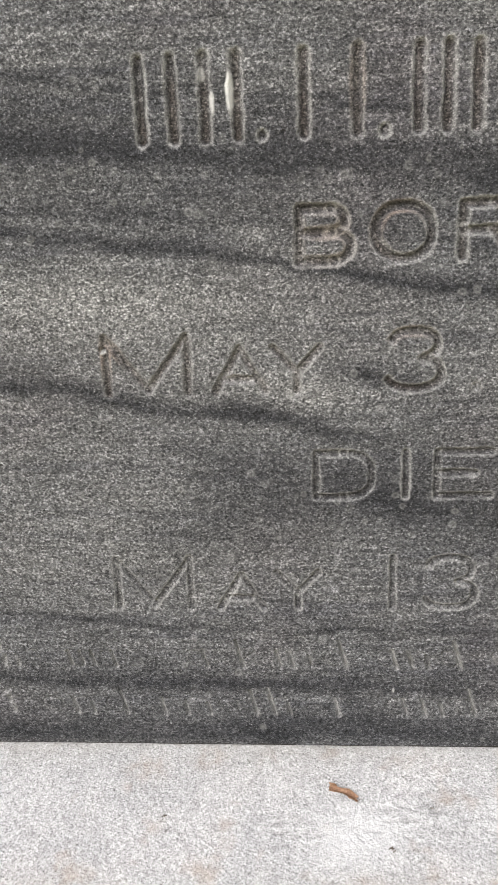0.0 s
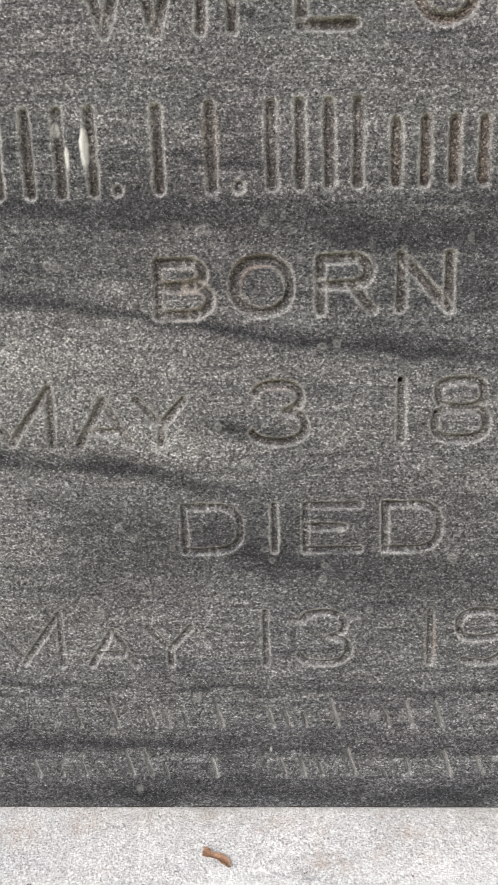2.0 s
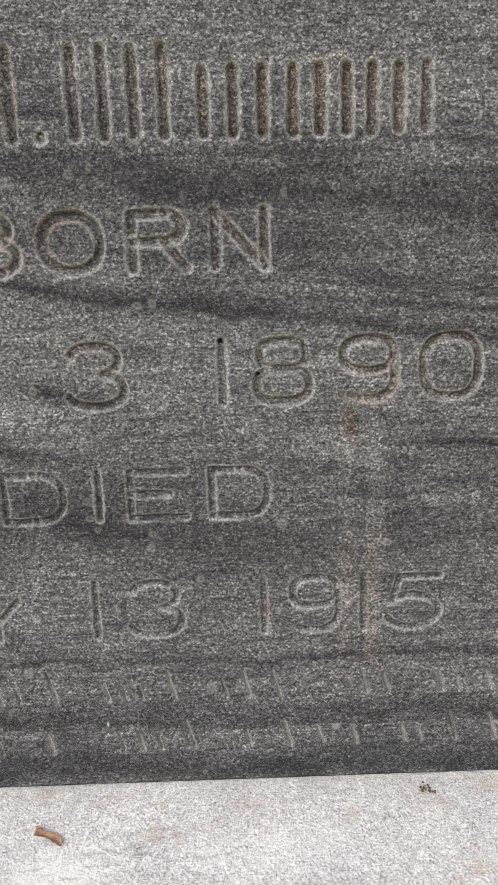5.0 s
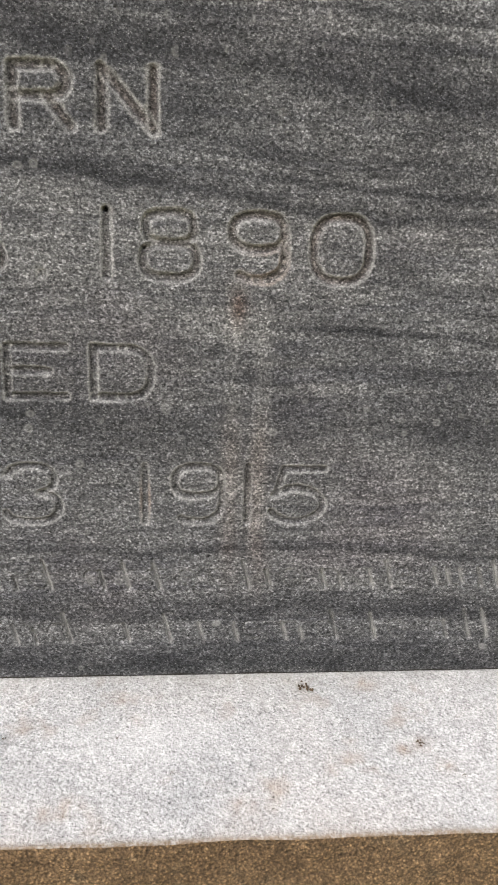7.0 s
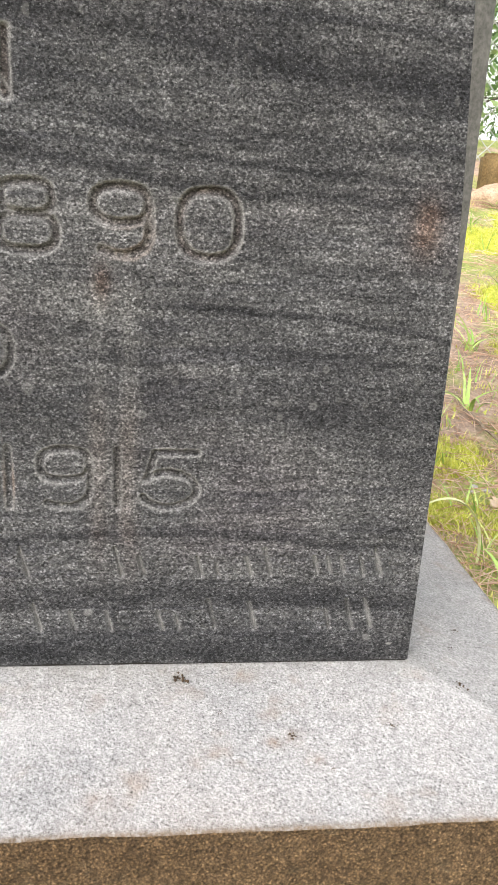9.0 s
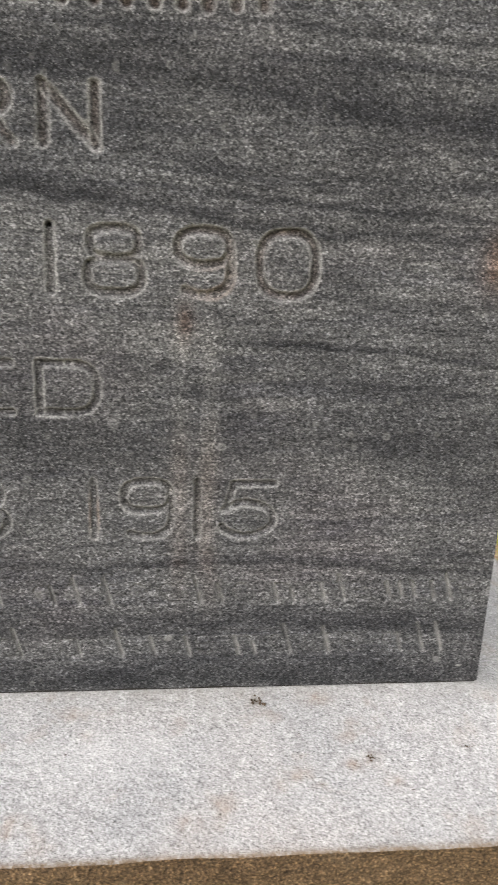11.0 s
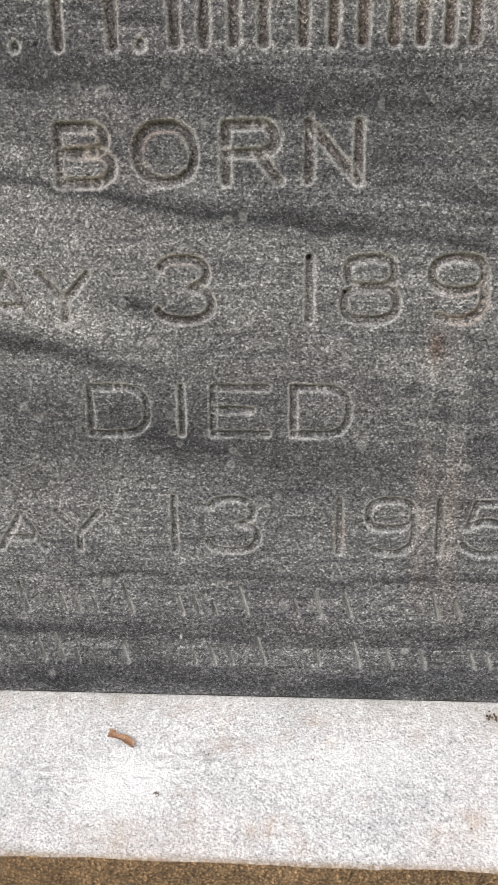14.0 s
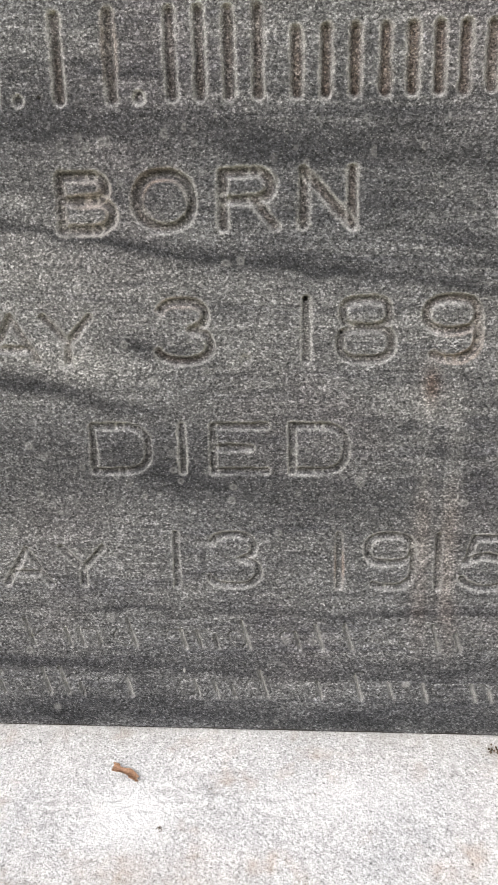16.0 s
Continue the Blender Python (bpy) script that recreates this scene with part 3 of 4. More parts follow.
def face_grid():
    zs = np.concatenate([np.linspace(0, 0.548, 860), np.linspace(0.548, TOP, 20)[1:]])
    u = np.concatenate([np.linspace(0, 0.11, 31), np.linspace(0.11, 1, 1050)[1:]])
    nx, nz = len(u), len(zs)
    Z = np.repeat(zs[:, None], nx, 1)
    X = LEFT + u[None, :] * (side(Z) - chamfer(Z) - LEFT)
    Z = Z - (0.0008 - 0.0007 * waves(X, X * 0, 90, 21, 4)) * np.clip(1 - Z / 0.02, 0, 1)
    depth, owner = np.zeros_like(X), np.full(X.shape, -1)
    rustg, worn, grime_shade = np.zeros_like(X), np.zeros_like(X), np.zeros_like(X)
    rough = 1 + 0.22 * waves(X, Z, 240, 31, 3)
    for k, (name, strokes) in enumerate(CARVED):
        for pts, half, deep in strokes:
            P = np.array(pts)
            wide = half * 1.35
            r = np.where((zs > P[:, 1].min() - wide) & (zs < P[:, 1].max() + wide))[0]
            if not len(r):
                continue
            r0, r1 = r[0], r[-1] + 1
            c = np.where((X[r0] > P[:, 0].min() - wide - 0.002) & (X[r0] < P[:, 0].max() + wide + 0.002))[0]
            c0, c1 = c[0], c[-1] + 1
            x, z = X[r0:r1, c0:c1], Z[r0:r1, c0:c1]
            best = np.full(x.shape, 9.0)
            for (ax, az), (bx, bz) in zip(P[:-1], P[1:]):
                dx, dz = bx - ax, bz - az
                s = np.clip(((x - ax) * dx + (z - az) * dz) / (dx * dx + dz * dz + 1e-12), 0, 1)
                best = np.minimum(best, np.hypot(x - ax - s * dx, z - az - s * dz))
            q = best / (half * rough[r0:r1, c0:c1])
            wall = np.clip((1.02 - q) / 0.80, 0, 1)
            d = deep * 0.92 * (wall * wall * (3 - 2 * wall) * 0.40 + 0.60 * wall)
            d = d * np.clip(0.9 + 0.3 * waves(x, z, 60, 33, 2), 0.4, 1.2)
            sub, own = depth[r0:r1, c0:c1], owner[r0:r1, c0:c1]
            own[(d > sub) & (d > deep * 0.03)] = k
            np.maximum(sub, d, out=sub)
            wr = worn[r0:r1, c0:c1]
            # pale line along each cut: wear plus painted light on its walls
            line = 1.5 * np.exp(-(q / 0.95) ** 2) if name == "carved_script" else np.exp(-((q - 0.88) / 0.26) ** 2)
            np.maximum(wr, line * np.clip(0.75 + 0.5 * waves(x, z, 120, 35, 3), 0.2, 1) * min(1, (deep / 0.0030) ** 2 if name == "carved_script" else deep / 0.0022), out=wr)
            # darker towards the cut's floor: dirt and painted shade together
            gr = grime_shade[r0:r1, c0:c1]
            np.maximum(gr, np.clip((0.75 - q) / 0.5, 0, 1) * (0 if name == "carved_script" else min(1, (deep / 0.0046) ** 3)), out=gr)
            if deep > 0.0036:
                rustg[r0:r1, c0:c1] = np.maximum(rustg[r0:r1, c0:c1], np.clip(1.2 - q, 0, 1) * np.clip(waves(x, z, 14, 41, 2) + 0.25, 0, 1))
    for hx, hz, hr, hd in ((0.174, 0.3045, 0.0016, 0.006), (0.1955, 0.284, 0.0011, 0.004), (-0.101, 0.2965, 0.0018, 0.004), (0.019, 0.4225, 0.0014, 0.002)):
        depth += hd * np.exp(-(((X - hx) ** 2 + (Z - hz) ** 2) / hr ** 2) ** 2)
    lichen = np.zeros_like(X)
    rng = np.random.default_rng(19)
    for _ in range(260):
        lx, lz, lr = rng.uniform(LEFT, RIGHT), rng.choice((rng.normal(0.39, 0.025), rng.normal(0.18, 0.025), rng.uniform(0, 0.55))), rng.uniform(0.0011, 0.0026)
        i, j = np.searchsorted(zs, lz), np.searchsorted(X[0], lx)
        a, b, c, d = max(i - 8, 0), i + 9, max(j - 8, 0), j + 9
        r = np.hypot(X[a:b, c:d] - lx, (Z[a:b, c:d] - lz) * rng.uniform(0.8, 1.2)) / lr
        ring = 0.05 * np.clip(1.5 - r * 1.1, 0, 1) + rng.uniform(0.03, 0.24) * np.exp(-((r - 0.85) / 0.33) ** 2)
        lichen[a:b, c:d] = np.maximum(lichen[a:b, c:d], ring)
    for wx, wz, rx, rz, strong in ((-0.0115, 0.446, 0.0022, 0.011, 1.5), (-0.028, 0.456, 0.0022, 0.004, 0.7), (-0.022, 0.440, 0.0016, 0.006, 1.0), (-0.1005, 0.2950, 0.0016, 0.0014, 1.3),
                                   (0.088, 0.046, 0.0007, 0.0020, 0.8), (0.243, 0.038, 0.0030, 0.0024, 0.35), (0.431, 0.017, 0.0030, 0.0026, 0.3), (0.447, 0.012, 0.0020, 0.0009, 0.6), (-0.006, 0.014, 0.0026, 0.0026, 0.25)):
        spot = ((X - wx) / rx) ** 2 + ((Z - wz) / rz) ** 2
        lichen = np.maximum(lichen, strong * np.clip(1.5 - spot + 0.5 * waves(X, Z, 700, 57, 2), 0, 1))
    pocks = np.clip(waves(X, Z, 520, 51, 2) - 0.75, 0, 1)
    Y = depth + 0.00035 * waves(X, Z, 45, 52, 4) + 0.00022 * waves(X, Z, 420, 53, 2) + 0.0008 * pocks - 0.0003 * lichen
    v, pale, rust, algae = veined(X, Z)
    rust = np.clip(rust + 0.4 * rustg, 0, 1)
    for rx, rz, rr, power in ((0.085, 0.372, 0.012, 1.6), (0.045, 0.362, 0.016, 0.8), (0.197, 0.128, 0.010, 1.5), (0.270, 0.272, 0.013, 1.2), (-0.098, 0.292, 0.010, 1.3), (0.06, 0.45, 0.016, 0.9), (0.095, 0.302, 0.012, 0.8)):
        rust = rust + power * worn * np.exp(-((X - rx) ** 2 + (Z - rz) ** 2) / rr ** 2)
    rust = np.clip(rust, 0, 1)
    # the letters' painted rim light also goes into the pale tone
    pale, v = np.maximum(pale, 1.1 * worn), v * (1 - 0.8 * worn)
    pts = np.stack([X, Y, Z], -1).reshape(-1, 3)
    ids = np.arange(nx * nz).reshape(nz, nx)
    quads = np.stack([ids[:-1, :-1], ids[:-1, 1:], ids[1:, 1:], ids[1:, :-1]], -1).reshape(-1, 4)
    corner = np.stack([owner[:-1, :-1], owner[:-1, 1:], owner[1:, 1:], owner[1:, :-1]], -1).reshape(-1, 4).max(1)
    return pts, quads, corner, dict(vein=v.ravel(), pale=pale.ravel(), rust=rust.ravel(), algae=algae.ravel(), lichen=lichen.ravel(), worn_lit=worn.ravel(), grime_shade=grime_shade.ravel()), ids


gravestone = thing("gravestone", "weathered grey veined marble gravestone, carved inscription, on pale plinth", "gravestone")
pts, quads, owner, fields, ids = face_grid()
# one smooth normal over the face and its letters, so that no seam shows between them
du = np.gradient(pts.reshape(*ids.shape, 3), axis=1)
dv = np.gradient(pts.reshape(*ids.shape, 3), axis=0)
normals = np.cross(du, dv).reshape(-1, 3)
normals /= np.linalg.norm(normals, axis=1)[:, None]


def cut(name, chosen, label=""):
    used = np.unique(quads[chosen])
    back = np.zeros(len(pts), dtype=np.int32)
    back[used] = np.arange(len(used))
    ob = mesh_of(name, pts[used], back[quads[chosen]], MARBLE, gravestone, label, attrs={k: f[used] for k, f in fields.items()})
    ob.data.normals_split_custom_set_from_vertices(normals[used].tolist())
    return ob


cut("front_face", owner < 0)
for k, (name, _) in enumerate(CARVED):
    if (owner == k).any():
        cut(name, owner == k)


def die_body():
    """Sides, back, top and the chamfer that widens towards the top."""
    zs = np.concatenate([np.linspace(0.001, 0.56, 60), np.linspace(0.56, TOP, 12)[1:]])
    c = chamfer(zs)
    cols = []
    ring = [(LEFT, 0 * zs), (LEFT, 0 * zs + 0.08), (LEFT, 0 * zs + 0.16), (LEFT, 0 * zs + DEEP), (0.1, 0 * zs + DEEP), (RIGHT, 0 * zs + DEEP)]
    for y in (0.2, 0.15, 0.1, 0.06, 0.03):
        ring.append((RIGHT, 0 * zs + y))
    for x, y in ring:
        cols.append(np.stack([side(zs) if x == RIGHT else np.full_like(zs, x), y, zs], 1))
    cols.append(np.stack([side(zs), c * 0.4, zs], 1))
    V = np.stack(cols)
    n, k = V.shape[:2]
    V[6:-1, :, 0] += 0.0006 * waves(V[6:-1, :, 1] * 7, V[6:-1, :, 2], 60, 71)
    F = [(i * k + j, i * k + j + 1, (i + 1) * k + j + 1, (i + 1) * k + j) for i in range(n - 1) for j in range(k - 1)]
    v = V.reshape(-1, 3)
    a, pale, rust, algae = veined(v[:, 0] - v[:, 1], v[:, 2])
    ob = mesh_of("body", v, F, MARBLE, gravestone, smooth=False, attrs=dict(vein=a, pale=pale, rust=rust, algae=algae, lichen=a * 0))
    bm = bmesh.new()
    bm.from_mesh(ob.data)
    bmesh.ops.reverse_faces(bm, faces=bm.faces)
    bm.to_mesh(ob.data)
    bm.free()
    edge = np.stack([np.stack([side(zs) - c * (1 - u), c * 0.4 * u, zs], 1) for u in (0, 0.33, 0.67, 1)])
    edge[1:3, :, 1] += 0.0004 * waves(edge[1:3, :, 0] * 9, edge[1:3, :, 2], 140, 72)
    F = [(i * k + j, (i + 1) * k + j, (i + 1) * k + j + 1, i * k + j + 1) for i in range(3) for j in range(k - 1)]
    v = edge.reshape(-1, 3)
    mesh_of("chamfer", v, F, SAWN, gravestone, "smooth pale cut edge")
    bm = bmesh.new()
    ends = [bm.verts.new((x, y, TOP)) for x, y in ((LEFT, 0), (float(side(TOP) - c[-1]), 0), (side(TOP), float(c[-1] * 0.4)), (side(TOP), DEEP), (LEFT, DEEP))]
    bm.faces.new(ends)
    part("top", bm, MARBLE, gravestone, smooth=False)


die_body()
# near-black block stands in for shade in the gap under the stone
bm = bmesh.new()
bmesh.ops.create_cube(bm, size=1, matrix=Matrix.Translation(((LEFT + RIGHT) / 2, DEEP / 2, -0.0016)) @ Matrix.Diagonal((RIGHT - LEFT - 0.006, DEEP - 0.0020, 0.0060, 1)))
part("joint", bm, JOINT, gravestone, "dark dirt-filled joint", smooth=False)


# ---- pale base with sloping top ----
def base_stone():
    base = thing("plinth", "pale speckled granite plinth with sloping top and brown-stained sides", "plinth")
    bx0, bx1, by0, by1 = LEFT - WASH, RIGHT + WASH, -WASH, DEEP + WASH

    def sheet(name, x, y, z, mat, label="", attrs=None):
        n, k = x.shape
        i = np.arange(n * k).reshape(n, k)
        F = np.stack([i[:-1, :-1], i[:-1, 1:], i[1:, 1:], i[1:, :-1]], -1).reshape(-1, 4)
        return mesh_of(name, np.stack([x, y, z], -1).reshape(-1, 3), F, mat, base, label, attrs=attrs)

    def edge_wear(s):
        return 0.0012 * waves(s, s * 0, 75, 61, 5)

    # top: a grid whose height follows the nearest side
    xs = np.concatenate([np.linspace(bx0, LEFT, 40), np.linspace(LEFT, RIGHT, 560)[1:], np.linspace(RIGHT, bx1, 60)[1:]])
    ys = np.concatenate([np.concatenate([np.linspace(by0, by0 + 0.005, 12), np.linspace(by0 + 0.005, 0, 104)[1:]]), np.linspace(0, DEEP, 50)[1:], np.linspace(DEEP, by1, 40)[1:]])
    X, Y = np.meshgrid(xs, ys)
    out = np.maximum.reduce([LEFT - X, X - RIGHT, -Y, Y - DEEP, 0 * X])
    z = SEAT - DROP * out / WASH
    round_ = 0.0014 + 0.0010 * waves(X, Y, 40, 68, 3)
    near = np.clip((WASH - out) / round_, 0, 1)
    z += np.where(out > 0, 0.0005 * waves(X, Y, 60, 62, 4) + 0.00035 * waves(X, Y, 380, 63, 2), -0.0005) * np.minimum(1, out / 0.004) * near
    rng = np.random.default_rng(67)
    for _ in range(170):
        gx, gy = (rng.uniform(-0.3, 0.56), rng.uniform(-0.115, -0.006)) if rng.random() < 0.6 else (rng.normal(0.10, 0.06), rng.normal(-0.052, 0.012))
        a, L, w, dp = rng.normal(0.2, 0.5), rng.uniform(0.002, 0.007), rng.uniform(0.0009, 0.0020), rng.uniform(0.0003, 0.0011)
        near_ = (np.abs(X - gx) < 0.02) & (np.abs(Y - gy) < 0.02)
        px, py = X[near_] - gx, Y[near_] - gy
        z[near_] -= dp * np.exp(-((px * math.cos(a) + py * math.sin(a)) / L) ** 2 - ((py * math.cos(a) - px * math.sin(a)) / w) ** 2)
    z -= 0.0010 * (1 - near) ** 2
    X2 = X + np.where(X > bx1 - 1e-6, edge_wear(Y), 0)
    Y2 = Y + np.where(Y < by0 + 1e-6, edge_wear(X), 0)
    edge = np.clip(0.55 * np.exp(-(WASH - out) / 0.018) + 0.9 * waves(X, Y, 45, 69, 4) * np.exp(-(WASH - out) / 0.04), 0, 1)
    # stain and painted contact shade, fading away from the stone
    film_shade = np.clip(np.exp(-out / 0.013) + 0.5 * waves(X, Y, 30, 73, 3) * np.exp(-out / 0.03), 0, 1)
    # white patches where clean stone and painted glare fall together
    clean_glare = np.clip(1.1 * np.exp(-((X - 0.065) / 0.034) ** 2 - ((Y + 0.068) / 0.024) ** 2) + 0.5 * np.exp(-((X - 0.20) / 0.05) ** 2 - ((Y + 0.05) / 0.02) ** 2) + 0.3 * waves(X, Y, 40, 74, 3) - 0.1, 0, 1)
    tan_spot = 0 * X
    for tx, ty, tr in ((0.150, -0.098, 0.009), (0.360, -0.064, 0.006), (0.385, -0.078, 0.005), (0.372, -0.060, 0.007), (0.255, -0.100, 0.007), (-0.045, -0.012, 0.010), (0.305, -0.010, 0.005), (0.345, -0.012, 0.008), (0.06, -0.105, 0.012), (-0.09, -0.02, 0.012)):
        tan_spot = np.maximum(tan_spot, np.exp(-((X - tx) / (1.1 * tr)) ** 2 - ((Y - ty) / (0.8 * tr)) ** 2) * np.clip(0.9 + 0.9 * waves(X, Y, 330, 75, 2), 0, 1.4))
    sheet("top", X2, Y2, z, GRANITE, attrs=dict(film_shade=film_shade.ravel(), clean_glare=clean_glare.ravel(), tan_spot=tan_spot.ravel(), edge=edge.ravel(), rim=np.exp(-((WASH - out) / 0.0024) ** 1.5).ravel()))
    # uprights
    zf = np.concatenate([np.linspace(SEAT - DROP - 0.0010, -0.10, 50), np.linspace(-0.10, FOOT, 30)[1:]])
    for name, xs_, ys_, along in (("front", xs, None, "x"), ("right_end", None, ys, "y"), ("left_end", None, ys[::-1], "y"), ("back", xs[::-1], None, "x")):
        s = xs_ if along == "x" else ys_
        S, Zf = np.meshgrid(s, zf)
        fade = np.clip((zf[0] - Zf) / 0.006, 0, 1)
        swell = fade * (0.0020 * waves(S * 0.8, Zf, 60, 65, 5) + 0.0011 * waves(S, Zf, 260, 66, 3))
        if name == "front":
            x, y = S, by0 + edge_wear(S) + swell
        elif name == "back":
            x, y = S, by1 - swell
        elif name == "right_end":
            x, y = bx1 + edge_wear(S) - swell, S
        else:
            x, y = bx0 + swell, S
        sheet(name, x[::-1], y[::-1], Zf[::-1], STAINED, "brown-stained rough stone face")


base_stone()


# ---- loose bits on the base ----
def wash_z(x, y):
    out = max(LEFT - x, x - RIGHT, -y, y - DEEP, 0)
    return SEAT - DROP * out / WASH


def leaf_scrap():
    """A short curled bit of dry brown leaf, hooked at one end."""
    bm = bmesh.new()
    n = 14
    rows_ = []
    for i in range(n + 1):
        s = i / n
        x = 0.0200 * s
        y = -0.0062 * s - (0.0022 * max(0, s - 0.86) / 0.14)
        w = 0.0036 * (0.75 + 0.25 * math.sin(s * 9 + 1)) + 0.0008
        lift = 0.0012 + 0.0006 * math.sin(s * math.pi) ** 2
        rows_.append([bm.verts.new((x + 0.0012 * math.sin(k * 3 + i), y + w * (k / 4 - 0.5) * 1.6, lift + 0.0016 * abs(k / 4 - 0.5) * 2)) for k in range(5)])
    for a, b in zip(rows_, rows_[1:]):
        for k in range(4):
            bm.faces.new((a[k], a[k + 1], b[k + 1], b[k]))
    bmesh.ops.solidify(bm, geom=bm.faces[:], thickness=0.0008)
    ob = part("leaf_scrap", bm, SCRAP)
    x, y = 0.041, -0.034
    ob.matrix_world = Matrix.Translation((x, y, wash_z(x, y - 0.004))) @ pose(0, 0, 0, 14, 0, -6)
    tagged(ob, "curled scrap of dry brown leaf lying on the pale base", "leaf")


def crumb(x, y, size, seed):
    rng = random.Random(seed)
    bm = bmesh.new()
    for _ in range(13):
        m = Matrix.Translation((rng.gauss(0, 0.55) * size, rng.gauss(0, 0.7) * size, size * 0.16)) @ pose(0, 0, 0, rng.uniform(0, 90), rng.uniform(0, 90), rng.uniform(0, 90)) @ Matrix.Diagonal((size * rng.uniform(0.12, 0.42), size * rng.uniform(0.10, 0.30), size * rng.uniform(0.1, 0.24), 1))
        bmesh.ops.create_icosphere(bm, subdivisions=1, radius=1, matrix=m)
    ob = part("debris_crumb", bm, CRUMB)
    ob.location = (x, y, wash_z(x, y))
    tagged(ob, "tiny dark crumb of plant debris on the pale base", "debris", "crumbs on the base")


leaf_scrap()
for i, (x, y, s) in enumerate(((0.303, -0.012, 0.0042), (0.371, -0.060, 0.0028), (0.438, -0.053, 0.0020), (0.494, -0.021, 0.0036), (0.080, -0.078, 0.0022), (0.393, -0.083, 0.0016),
                               (0.328, -0.040, 0.0014), (0.215, -0.075, 0.0015), (0.110, -0.048, 0.0014), (-0.072, -0.058, 0.0018), (0.18, -0.05, 0.0012), (0.52, 0.06, 0.0022), (0.505, 0.03, 0.0018))):
    crumb(x, y, s, i)


# ---- ground ----
def ground_z(x, y):
    """The ground climbs away behind the stone."""
    x, y = np.asarray(x, dtype=float), np.asarray(y, dtype=float)
    rise = 0.262 * np.clip(y - 0.25, 0, 3.2) + 0.03 * np.clip(y - 3.45, 0, 40)
    near = np.exp(-((x - 1) ** 2 + (y - 1) ** 2) / 16)
    return -0.25 + rise + near * (0.018 * waves(x, y, 4, 81, 3) + 0.006 * waves(x, y, 30, 82, 3))


def ground():
    a = np.concatenate([-np.geomspace(400, 2.2, 24), np.linspace(-2, 4.5, 261), np.geomspace(4.8, 400, 24)])
    b = np.concatenate([-np.geomspace(400, 2.2, 24), np.linspace(-2, 4.5, 261), np.geomspace(4.8, 400, 24)])
    X, Y = np.meshgrid(a, b)
    Z = ground_z(X, Y)
    i = np.arange(X.size).reshape(X.shape)
    F = np.stack([i[:-1, :-1], i[:-1, 1:], i[1:, 1:], i[1:, :-1]], -1).reshape(-1, 4)
    ob = mesh_of("ground", np.stack([X, Y, Z], -1).reshape(-1, 3), F, GROUND)
    tagged(ob, "sloping ground of soil, yellow-green moss and pine litter", "ground", kind="structure")


ground()


def spots(n, seed, y0=0.0, y1=3.0, power=1.0):
    """Places on the ground beside and behind the stone."""
    rng = np.random.default_rng(seed)
    y = y0 + (y1 - y0) * rng.random(n) ** power
    slope = rng.uniform(0.24, 0.85, n)
    x = np.maximum(0.277 + slope * (y + 0.484), 0.277 + 0.24 * (y + 0.484))
    keep = (x > RIGHT + WASH + 0.012) | (y > DEEP + WASH + 0.012)
    x, y = x[keep], y[keep]
    return x, y, ground_z(x, y), rng


def needles():
    x, y, z, rng = spots(10000, 91, -0.1, 3.0, 1.2)
    V, F = [], []
    for px, py, pz in zip(x, y, z):
        a, tilt, L, w = rng.uniform(0, math.pi * 2), rng.uniform(-0.25, 0.35), rng.uniform(0.03, 0.10), rng.uniform(0.0003, 0.0007)
        d = np.array([math.cos(a), math.sin(a), tilt * 0.5 + 0.26 * math.sin(a)])
        s = np.array([-math.sin(a), math.cos(a), 0]) * w
        o = np.array([px, py, pz + 0.003])
        bend = np.array([0, 0, 0.004]) + s * rng.uniform(-8, 8)
        k = len(V)
        for c in (o, o + d * L * 0.5 + bend, o + d * L):
            V += [c - s, c + s, c + np.array([0, 0, w * 2])]
        for j in (0, 3):
            for p, q in ((0, 1), (1, 2), (2, 0)):
                F.append((k + j + p, k + j + q, k + j + 3 + q, k + j + 3 + p))
    ob = mesh_of("pine_needles", V, F, NEEDLES)
    tagged(ob, "fallen brown pine needles strewn over the soil", "pine needles", kind="stuff")


def blades(name, clumps, per, length, width, mat, seed, label, category, kind="stuff", power=1.3, wide=0.012):
    x, y, z, rng = spots(clumps, seed, 0.0, 3.0, power)
    V, F = [], []
    for px, py, pz in zip(x, y, z):
        for _ in range(per):
            a, L, w = rng.uniform(0, 2 * math.pi), length * rng.uniform(0.4, 1.2), width * rng.uniform(0.6, 1.2)
            lean, droop = rng.uniform(0.1, 0.6), rng.uniform(0.2, 0.9)
            o = np.array([px + rng.normal(0, wide), py + rng.normal(0, wide), pz - 0.004])
            d, s = np.array([math.cos(a), math.sin(a), 0]), np.array([-math.sin(a), math.cos(a), 0])
            k = len(V)
            for j in range(5):
                u = j / 4
                c = o + d * L * (lean * u + 0.5 * droop * u * u) + np.array([0, 0, L * (u - 0.45 * droop * u * u)])
                half = w * (1 - u * 0.93)
                V += [c - s * half, c + s * half]
            F += [(k + 2 * j, k + 2 * j + 1, k + 2 * j + 3, k + 2 * j + 2) for j in range(4)]
    ob = mesh_of(name, V, F, mat)
    tagged(ob, label, category, kind=kind)


